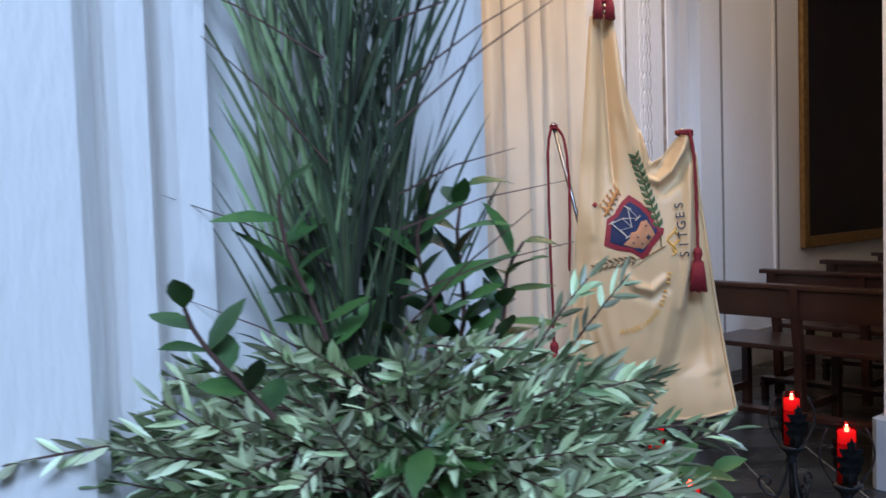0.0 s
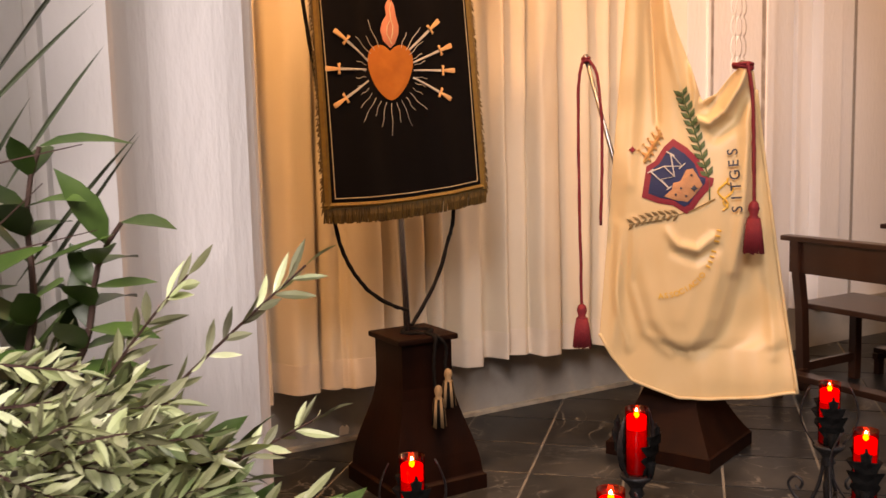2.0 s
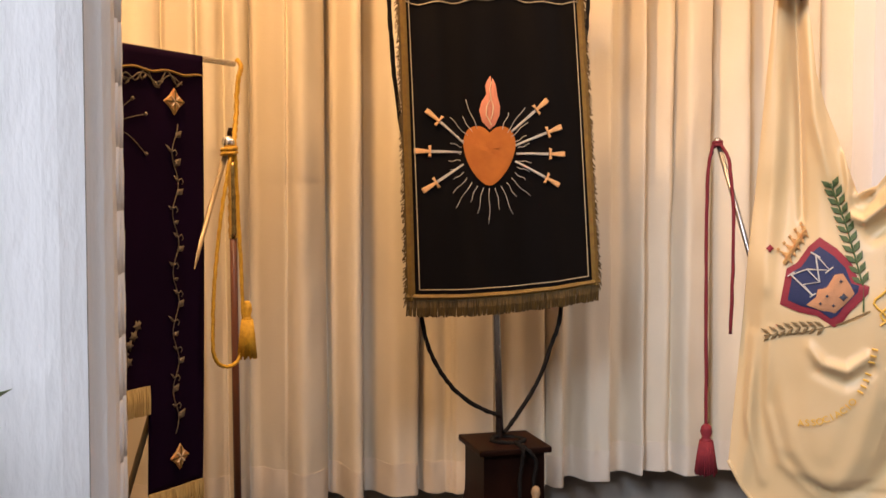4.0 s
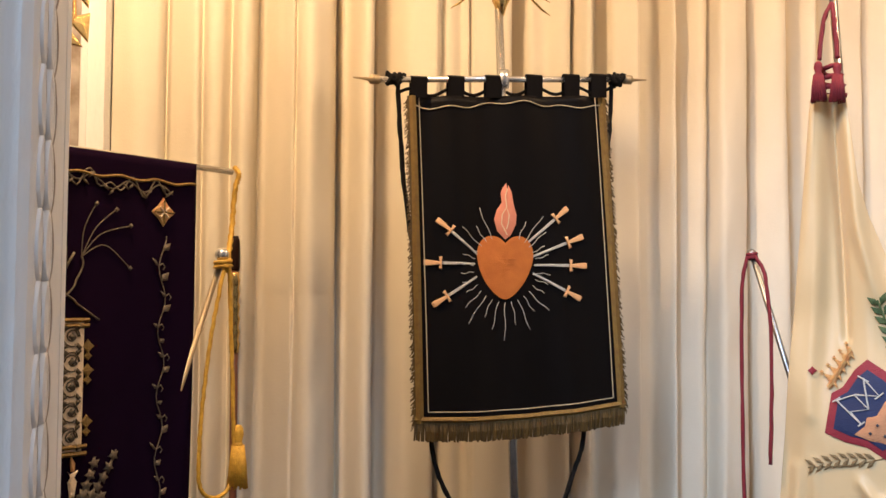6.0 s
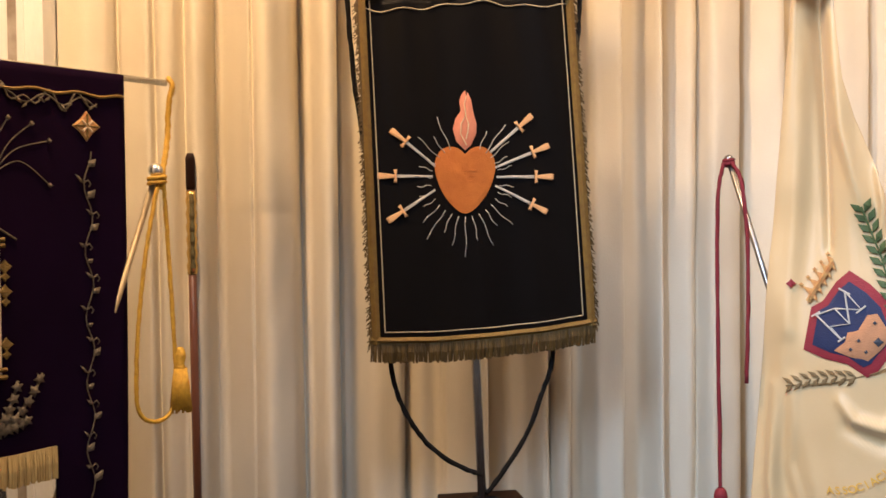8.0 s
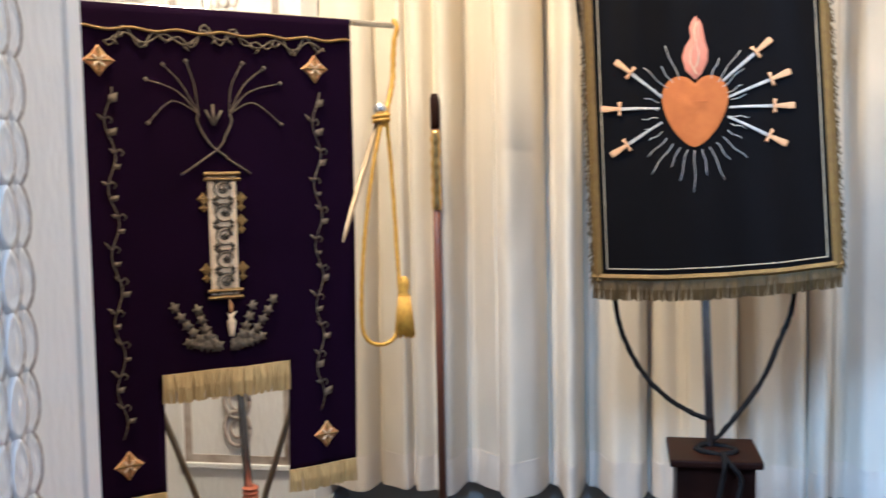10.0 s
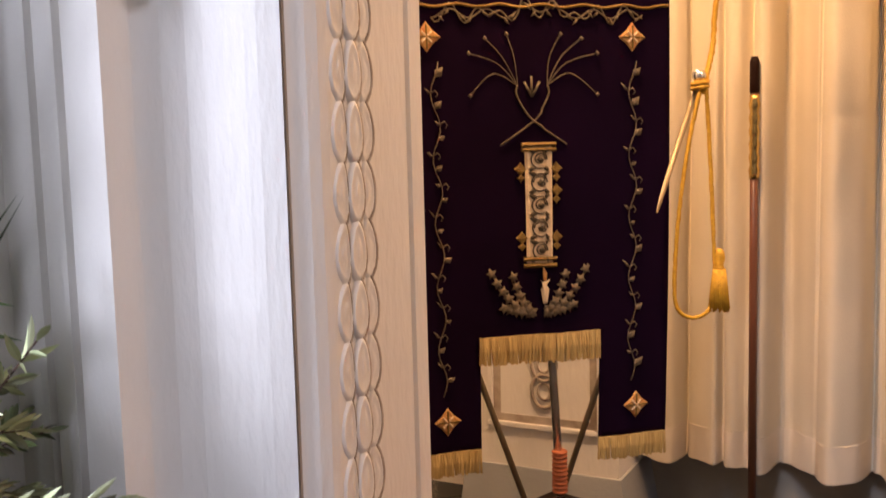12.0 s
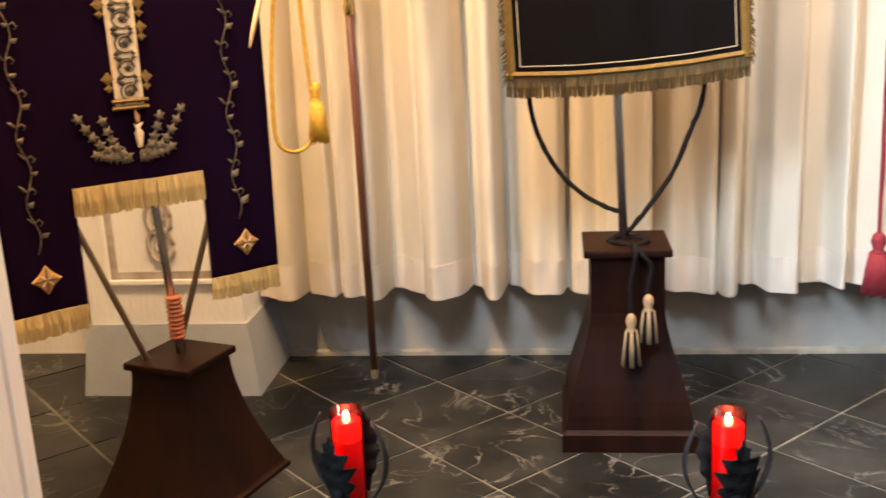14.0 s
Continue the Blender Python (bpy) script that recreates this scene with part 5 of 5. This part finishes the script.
    add_tube(bm, spline([(0.235, -0.085, 1.60), (0.252, -0.09, 1.50), (0.262, -0.085, 1.3), (0.266, -0.08, 1.06)], 8), 0.0075, 7, 260)
    part("cord", bm, REDCORD, ob, "crimson cord tying up the corner", True)
    tassel("tassel", ob, REDCORD, (0.266, -0.08, 1.075), 0.20, 0.036, 26, "crimson tassel")
    bm = bmesh.new()
    add_tube(bm, [(-0.138 + (0.040 - 0.0006 * q) * math.cos(q * 0.7), -0.035 + 0.040 * math.sin(q * 0.7), 2.135 + 0.0035 * q) for q in range(30)], 0.008, 7, 260)
    for dx in (-0.03, 0.022):
        add_tube(bm, spline([(-0.13, -0.07, 2.42), (-0.135 + dx * 0.6, -0.085, 2.36), (-0.135 + dx, -0.09, 2.24)], 8), 0.007, 7, 260)
    part("cord", bm, REDCORD, ob, "crimson cord gathering the cloth at the pole", True)
    tassel("tassel", ob, REDCORD, (-0.168, -0.095, 2.235), 0.125, 0.022, 20, "crimson tassel")
    tassel("tassel", ob, REDCORD, (-0.113, -0.095, 2.225), 0.12, 0.022, 20, "crimson tassel")
    return ob


white_banner()

# ---- staff leaning on the curtain ----
st = thing("ceremonial_staff", "brown wooden staff with an engraved brass band, leaning on the curtain", "staff", (2.036, 3.776, 0))
lean = Vector((-0.012, 0.035, 1.702))
rod("shaft", (0, 0, 0.0), lean * 0.985, 0.0135, STAFFWOOD, st)
part("brass_band", tube([lean * (0.765 + 0.0085 * k) for k in range(20)], [0.0165 + 0.0022 * ((k * 7) % 3 - 1) * (0 < k < 19) for k in range(20)], 16), BRASS, st, "engraved brass band", True)
part("tip", tube([lean * 0.93, lean * 0.935, lean * 0.99, lean], [0.0145, 0.016, 0.016, 0.011], 14), WOOD, st, "dark turned tip", True)
part("ferrule", tube([(0, 0, 0), lean * 0.02], 0.0145, 12), OLDBRASS, st)


# ---- candles in wrought-iron stands ----
def candle_stand():
    ob = thing("candle_stand", "black wrought-iron candle stand with leaves round a lit red glass candle", "candle stand", (0, 0, 0), 0, "candle stands")
    for k in range(3):
        q = 2 * math.pi * k / 3 + 0.5
        c, s = math.cos(q), math.sin(q)
        pr = spline([(0.012, 0, 0.30), (0.03, 0, 0.20), (0.075, 0, 0.10), (0.115, 0, 0.03), (0.135, 0, 0.008), (0.155, 0, 0.02), (0.15, 0, 0.05), (0.128, 0, 0.05), (0.130, 0, 0.033)], 6)
        leg = part("leg", tube([(p.x * c, p.x * s, p.z) for p in pr], 0.0065, 6), IRON, ob, "", True)
        pr = spline([(0.055, 0, 0.135), (0.10, 0, 0.15), (0.125, 0, 0.19), (0.105, 0, 0.22), (0.08, 0, 0.205), (0.088, 0, 0.18), (0.103, 0, 0.188)], 6)
        part("scroll", tube([(p.x * c, p.x * s, p.z) for p in pr], 0.0048, 6), IRON, leg, "", True)
    bm = lathe([(0.010, 0.12), (0.014, 0.2), (0.011, 0.27), (0.024, 0.285), (0.018, 0.30), (0.026, 0.315), (0.048, 0.335), (0.052, 0.345), (0.045, 0.347)], 18)
    part("stem", bm, IRON, ob, "", True)
    for k in range(4):
        q = math.pi / 2 * k + 0.4
        bm = bmesh.new()
        big = k % 2 == 0
        if big:
            # one broad jagged leaf cupped round the glass, its middle point drawn up
            rows = []
            for i in range(31):
                t = i / 30
                tooth = 1 - (t * 5) % 1.0
                wd = 0.042 * math.sin(math.pi * min(0.20 + 0.80 * t, 1.0)) ** 0.8 * (0.50 + 0.50 * tooth) * (1 if t < 0.5 else max(0.08, 1 - 1.9 * (t - 0.5))) + 0.0006
                r = 0.043 + 0.016 * math.sin(math.pi * t * 0.7) + 0.012 * t * t
                row = []
                for e in (-1, -0.5, 0, 0.5, 1):
                    a_ = q + e * wd / 0.052
                    rr = r - 0.003 * (1 - abs(e)) + 0.010 * abs(e) ** 2 * math.sin(math.pi * t)
                    row.append(bm.verts.new((rr * math.cos(a_), rr * math.sin(a_), 0.352 + 0.165 * t + 0.030 * abs(e) * tooth * math.sin(math.pi * t))))
                rows.append(row)
        else:
            rows = []
            for i in range(13):
                t = i / 12
                wd = 0.010 * math.sin(math.pi * min(0.25 + 0.75 * t, 1.0)) ** 0.8 * (0.8 + 0.3 * (i % 2)) + 0.0008
                r = 0.046 + 0.052 * math.sin(math.pi * t * 0.85) * (1 - 0.25 * t)
                rows.append([bm.verts.new(((r + dr) * math.cos(q + e * wd * 0.5 / 0.05), (r + dr) * math.sin(q + e * wd * 0.5 / 0.05), 0.345 + 0.19 * t)) for e, dr in ((-1, 0), (-0.4, -0.003), (0.4, -0.003), (1, 0))])
        for a_, b_ in zip(rows, rows[1:]):
            for e in range(len(a_) - 1):
                bm.faces.new((a_[e], a_[e + 1], b_[e + 1], b_[e]))
        if big:
            add_tube(bm, [(0.040 * math.cos(q), 0.040 * math.sin(q), 0.335), (0.050 * math.cos(q), 0.050 * math.sin(q), 0.36), (0.052 * math.cos(q), 0.052 * math.sin(q), 0.395)], [0.006, 0.010, 0.014], 8)
        lf = part("iron_leaf", bm, LEAFIRON if big else IRON, ob, "grey jagged iron leaf" if big else "thin curled iron leaf", True)
        lf.modifiers.new("thick", "SOLIDIFY").thickness = 0.0025
    cup = part("glass", lathe([(0.031, 0.348), (0.033, 0.352), (0.0335, 0.545), (0.034, 0.55), (0.031, 0.55), (0.0305, 0.360)], 24), GLASS, ob, "red candle glass", True)
    part("wax", lathe([(0.029, 0.352), (0.0295, 0.485)], 20), WAX, ob, "red candle wax", True)
    # stronger emission near the flame in place of light through the wax
    part("wax_top", lathe([(0.0292, 0.4855), (0.0295, 0.524), (0.026, 0.527), (0.006, 0.520)], 20), LITWAX, ob, "wax top that emits in place of flame light shining through", True)
    part("flame", lathe([(0.003, 0.519), (0.0075, 0.525), (0.008, 0.531), (0.004, 0.540), (0.0008, 0.547)], 12), FIRE, ob, "small candle flame", True)
    return ob


first = candle_stand()
first.matrix_world = pose(2.285, 2.247, 0, 0, 0, 227)
for x, y, turn, dz in ((3.045, 2.24, 262, 0.0), (2.55, 1.775, 230, 0.0), (3.40, 1.723, 195, 0.01), (3.735, 2.10, 205, 0.01), (3.42, 1.34, 240, 0.0)):
    copy_thing(first, pose(x, y, 0, 0, 0, turn))


# ---- pews ----
def pew(x, y0, y1):
    ob = thing("pew", "dark brown wooden pew with open back standing on dark tiles", "pew", (x, y0, 0), 0, "pews")
    L = y1 - y0
    part("top_rail", box(-0.035, 0.035, -0.04, L, 0.775, 0.802, 0.006), PEWWOOD, ob)
    part("back_board", box(-0.012, 0.012, 0.0, L - 0.04, 0.615, 0.775, 0.003), PEWWOOD, ob)
    part("seat", box(0.05, 0.50, 0.0, L - 0.04, 0.425, 0.455, 0.006), PEWWOOD, ob)
    for y in (0.04, L * 0.5, L - 0.09):
        bm = bmesh.new()
        a, b = [], []
        for z, xx in ((0.0, 0.055), (0.43, 0.03), (0.615, 0.0), (0.79, -0.01)):
            a.append([bm.verts.new((xx + sx * 0.025, y + sy * 0.022, z)) for sx, sy in ((-1, -1), (1, -1), (1, 1), (-1, 1))])
        for p0, p1 in zip(a, a[1:]):
            for i in range(4):
                bm.faces.new((p0[i], p0[(i + 1) % 4], p1[(i + 1) % 4], p1[i]))
        bm.faces.new(a[0][::-1])
        bm.faces.new(a[-1])
        part("back_post", bm, PEWWOOD, ob)
        part("front_leg", box(0.435, 0.485, y - 0.022, y + 0.022, 0.0, 0.425, 0.004), PEWWOOD, ob)
        part("foot_rail", box(0.08, 0.435, y - 0.014, y + 0.014, 0.10, 0.145, 0.003), PEWWOOD, ob)
    part("kneeler_rail", box(-0.20, -0.12, 0.05, L - 0.1, 0.12, 0.15, 0.004), PEWWOOD, ob)
    for y in (0.06, L - 0.11):
        part("kneeler_arm", box(-0.20, 0.05, y - 0.015, y + 0.015, 0.085, 0.118, 0.003), PEWWOOD, ob)
        part("kneeler_foot", box(-0.185, -0.14, y - 0.015, y + 0.015, 0.0, 0.085), PEWWOOD, ob)
    return ob


for px in (5.17, 5.97, 6.77, 7.57):
    pew(px, 2.18, 3.50)

# ---- painting ----
pt = thing("painting", "large dark oil painting in a gilded moulded frame on the wall", "painting", (7.50, WALL_Y, 0.82))
W, Hh = 1.7, 2.3
part("canvas", box(0.08, W - 0.08, -0.02, -0.004, 0.08, Hh - 0.08), CANVAS, pt, "very dark brown canvas")
for n_, b_ in (("frame_side", (0, 0.09, 0, Hh)), ("frame_side", (W - 0.09, W, 0, Hh)), ("frame_rail", (0.09, W - 0.09, 0, 0.09)), ("frame_rail", (0.09, W - 0.09, Hh - 0.09, Hh))):
    part(n_, box(b_[0], b_[1], -0.045, -0.003, b_[2], b_[3], 0.012), GILT, pt)


# ---- greenery before the pier ----
def leaf(bm, base, direction, normal, length, width, curl=0.15, arch=(0, 0, 0)):
    """A pointed blade folded along its rib."""
    d = Vector(direction).normalized()
    s = d.cross(Vector(normal)).normalized()
    up = s.cross(d)
    rib, lf, rt = [], [], []
    for i, w in enumerate((0.12, 0.8, 1.0, 0.7, 0.0)):
        t = i / 4
        p = Vector(base) + d * (length * t) - up * (curl * length * t * t) + Vector(arch) * (length * t * t)
        rib.append(bm.verts.new(p))
        lf.append(bm.verts.new(p + s * (width * w / 2) + up * (0.12 * width * w)))
        rt.append(bm.verts.new(p - s * (width * w / 2) + up * (0.12 * width * w)))
    for i in range(4):
        bm.faces.new((rib[i], lf[i], lf[i + 1], rib[i + 1]))
        bm.faces.new((rt[i], rib[i], rib[i + 1], rt[i + 1]))


def greenery():
    rnd = random.Random(21)
    ob = thing("flower_arrangement", "tall green arrangement of olive, bay and palm branches by the pier", "plant", (1.135, 1.30, 0))
    part("vase", lathe([(0.13, 0), (0.15, 0.02), (0.10, 0.08), (0.08, 0.30), (0.12, 0.52), (0.17, 0.66), (0.16, 0.74), (0.19, 0.78), (0.17, 0.78), (0.14, 0.72)], 28), VASE, ob, "stoneware vase hidden under the branches", True)
    view = Vector((0.74, -0.67, 0)).normalized()
    back = Vector((0.67, 0.74, 0)).normalized()
    sprays = {"light": bmesh.new(), "dark": bmesh.new()}
    stems = bmesh.new()

    def sprig(p0, d, length, key, k=13, ll=0.05, lw=0.0105):
        d = d.normalized()
        pts = []
        p = Vector(p0)
        bend = Vector((rnd.uniform(-0.3, 0.3), rnd.uniform(-0.3, 0.3), rnd.uniform(-0.35, 0.1)))
        for i in range(8):
            pts.append(p.copy())
            d = (d + bend * 0.10).normalized()
            p = p + d * (length / 7)
        add_tube(stems, pts, [0.0028 - 0.0002 * i for i in range(8)], 4)
        for i in range(k):
            t = 0.12 + 0.88 * i / (k - 1)
            a = pts[min(int(t * 7), 6)].lerp(pts[min(int(t * 7) + 1, 7)], t * 7 - int(t * 7))
            dd = (pts[min(int(t * 7) + 1, 7)] - pts[min(int(t * 7), 6)]).normalized()
            o = dd.orthogonal().normalized()
            o.rotate(Matrix.Rotation(rnd.uniform(0, 6.28), 3, dd))
            for s in (1, -1):
                leaf(sprays[key], a, dd * rnd.uniform(0.7, 1.2) + o * s * rnd.uniform(0.5, 0.9), dd.cross(o) + Vector((0, 0, 0.5)), ll * rnd.uniform(0.7, 1.2), lw * rnd.uniform(0.8, 1.25), rnd.uniform(-0.1, 0.25))
        leaf(sprays[key], pts[-1], d, d.orthogonal(), ll, lw)

    for i in range(430):
        q = rnd.uniform(0, 2 * math.pi)
        r = 0.30 * math.sqrt(rnd.random())
        side, deep = math.cos(q), math.sin(q) * 0.62
        p0 = view * (side * r * (1.1 if side < 0 else 0.8)) + back * ((deep if deep < 0 else 0.5 * deep) * r) + Vector((0, 0, rnd.uniform(0.74, 1.17 - 0.55 * r)))
        d = view * (side * 1.1) + back * (deep * 0.7 - 0.15) + Vector((0, 0, rnd.uniform(-0.1, 0.65)))
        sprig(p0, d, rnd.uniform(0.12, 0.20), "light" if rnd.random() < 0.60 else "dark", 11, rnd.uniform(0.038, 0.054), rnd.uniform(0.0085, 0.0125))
    # a few long sprigs that stand out
    for a, b, z, l, dv in ((-0.24, -0.14, 1.06, 0.34, (-1, -0.35, 0.10)), (0.16, 0.10, 1.0, 0.35, (0.19, 0.186, 0.22)), (0.16, 0.10, 0.93, 0.33, (0.19, 0.18, 0.05)), (0.22, -0.02, 0.94, 0.26, (0.9, 0.1, 0.35)), (-0.24, -0.12, 0.93, 0.26, (-0.9, -0.4, 0.1)), (0.14, 0.08, 1.04, 0.24, (0.45, 0.2, 0.8)), (0.1, -0.16, 0.94, 0.26, (0.6, -0.4, 0.25))):
        sprig(view * a + back * b + Vector((0, 0, z)), view * dv[0] + back * dv[1] + Vector((0, 0, dv[2])), l, "light", 12, 0.050, 0.0105)
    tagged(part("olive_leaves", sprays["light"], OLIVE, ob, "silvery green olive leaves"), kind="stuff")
    # shade put into the leaf colour of these sprigs
    tagged(part("olive_leaves", sprays["dark"], OLIVEDARK, ob, "olive leaves coloured darker to stand for shade"), kind="stuff")
    # bay branches with single large leaves
    for a, b, z0, dv, l, k in ((0.04, 0.10, 1.06, (0.22, 0.1, 1), 0.33, 13), (-0.05, 0.09, 1.06, (-0.02, 0.1, 1), 0.37, 14), (0.08, 0.11, 1.06, (0.42, 0.15, 0.8), 0.26, 11), (-0.14, -0.14, 0.98, (-0.42, -0.2, 0.9), 0.29, 9),
                              (0.20, 0.08, 1.0, (0.9, 0.15, 0.08), 0.16, 8), (0.30, 0.10, 0.92, (0.9, 0.35, -0.12), 0.22, 8), (0.02, 0.06, 1.06, (0.06, -0.05, 0.95), 0.28, 12), (-0.12, -0.02, 1.04, (-0.12, -0.05, 1), 0.34, 11), (0.02, -0.16, 0.98, (0.1, -0.5, 0.4), 0.14, 6)):
        p = view * a + back * b + Vector((0, 0, z0))
        d = (view * dv[0] + back * dv[1] + Vector((0, 0, dv[2]))).normalized()
        pts = [p + d * (l * i / 9) + view * (0.02 * math.sin(i * 0.6)) for i in range(10)]
        add_tube(stems, pts, [0.0055 - 0.0003 * i for i in range(10)], 6)
        for i in range(k + k // 2):
            t = 0.15 + 0.85 * i / (k + k // 2 - 1)
            o = d.orthogonal().normalized()
            o.rotate(Matrix.Rotation(i * 2.4 + rnd.uniform(-0.4, 0.4), 3, d))
            bm = bmesh.new()
            dd = d * rnd.uniform(0.3, 0.9) + o
            leaf(bm, (0, 0, 0), dd, Vector((0, 0, 1)) + o * 0.2 - back * rnd.uniform(0.1, 0.7), rnd.uniform(0.060, 0.110), rnd.uniform(0.027, 0.043), rnd.uniform(-0.1, 0.35), view * rnd.uniform(-0.15, 0.15))
            lf = part("bay_leaf", bm, BAY, ob, "", True)
            lf.location = pts[min(int(t * 9), 9)]
    # palm fronds behind
    for a, b, tilt, l, seed in ((-0.10, 0.06, (-0.05, 0.0, 1), 1.15, 1), (-0.07, 0.10, (0.015, 0.0, 1), 1.30, 2), (-0.04, 0.08, (0.04, -0.02, 1), 1.15, 3), (-0.13, 0.08, (-0.10, 0.0, 1), 1.0, 4), (-0.085, 0.02, (-0.02, 0.0, 1), 1.15, 5)):
        bm = bmesh.new()
        d = (view * tilt[0] + back * tilt[1] + Vector((0, 0, tilt[2]))).normalized()
        p = view * a + back * b + Vector((0, 0, 0.88))
        pts = [p + d * (l * i / 12) + view * (0.05 * tilt[0] * (i / 12) ** 2) for i in range(13)]
        add_tube(bm, pts, [0.007 - 0.0004 * i for i in range(13)], 5)
        for i in range(46):
            t = 0.08 + 0.90 * i / 45
            q = pts[min(int(t * 12), 11)].lerp(pts[min(int(t * 12) + 1, 12)], t * 12 - int(t * 12))
            for s in (-1, 1):
                o = view * (s * rnd.choice((rnd.uniform(0.05, 0.3), rnd.uniform(0.2, 0.55)))) + back * rnd.uniform(-0.25, 0.02)
                leaf(bm, q, d + o * 0.7, back * -1, rnd.uniform(0.24, 0.44) * (1.1 - 0.5 * t), rnd.uniform(0.005, 0.0085), rnd.uniform(-0.12, 0.12), view * (s * rnd.uniform(-0.10, 0.13)) - Vector((0, 0, rnd.uniform(0.0, 0.06))))
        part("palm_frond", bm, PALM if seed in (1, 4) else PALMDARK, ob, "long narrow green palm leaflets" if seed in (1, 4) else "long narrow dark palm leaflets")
    # narrow leaflets arching out over the pier's corner
    bm = bmesh.new()
    for k in range(16):
        p = view * rnd.uniform(-0.04, 0.06) + back * rnd.uniform(0.06, 0.12) + Vector((0, 0, 1.16 + 0.055 * k))
        leaf(bm, p, view * rnd.uniform(0.15, 0.45) + back * rnd.uniform(0.35, 0.6) + Vector((0, 0, rnd.uniform(0.5, 1.0))), back * -1 + view, rnd.uniform(0.20, 0.30), 0.006, rnd.uniform(-0.1, 0.1), view * rnd.uniform(-0.1, 0.15))
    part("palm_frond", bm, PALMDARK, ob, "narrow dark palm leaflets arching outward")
    # thin dry wisps
    for k in range(12):
        s = 1 if k % 3 else -1
        p = view * (0.05 * s - 0.06) + Vector((0, 0, 1.12 + 0.05 * k))
        e = p + view * (s * rnd.uniform(0.12, 0.26)) + back * rnd.uniform(-0.1, 0.02) + Vector((0, 0, rnd.uniform(0.02, 0.22)))
        add_tube(stems, [p, p.lerp(e, 0.5) + Vector((0, 0, 0.01)), e], [0.0022, 0.0015, 0.0006], 4)
    tagged(part("foliage_stem", stems, TWIG, ob, "thin brown stems of the branches"), kind="stuff")
    return ob


greenery()

# ---- floor tiles, laid diagonally ----
floor = tagged(part("floor", box(-6.0, 9.8, -4.6, 4.3, -0.0145, -0.004), JOINT), "dark veined slate tiles laid diagonally with pale joints", "floor", "", "structure")
H_ = 0.2665
R_ = H_ - 0.0075


def tile_verts(cx=0.0, cy=0.0):
    up = [(cx + r * R_ * c, cy + r * R_ * s, z) for r, z in ((1.0, -0.012), (1.0, -0.0012), (0.994, 0.0)) for c, s in ((1, 0), (0, 1), (-1, 0), (0, -1))]
    return up


def tile_faces(o=0):
    f = []
    for k in (0, 4):
        for i in range(4):
            j = (i + 1) % 4
            f.append((o + k + i, o + k + j, o + k + 4 + j, o + k + 4 + i))
    return f + [(o + 8, o + 9, o + 10, o + 11)]


tile_mesh = bpy.data.meshes.new("tile")
tile_mesh.from_pydata(tile_verts(), [], tile_faces())
tile_mesh.materials.append(SLATE)
far_v, far_f = [], []
for i in range(-30, 28):
    for j in range(-30, 3):
        if (i + j) % 2 == 0:
            continue
        x, y = 2.275 + i * H_, 3.74 + j * H_
        if 0.9 < x < 8.0 and 1.35 < y < 4.25:
            t_ = new("tile", tile_mesh)
            t_.location = (x, y, 0.0006 * math.sin(i * 12.9 + j * 7.7))
            t_.parent = floor
        else:
            far_f += tile_faces(len(far_v))
            far_v += tile_verts(x, y)
far_mesh = bpy.data.meshes.new("tiles_beyond")
far_mesh.from_pydata(far_v, [], far_f)
far_mesh.materials.append(SLATE)
far_ob = tagged(new("tiles_beyond", far_mesh), "dark slate tiles further off", "", "", "stuff")
far_ob.parent = floor
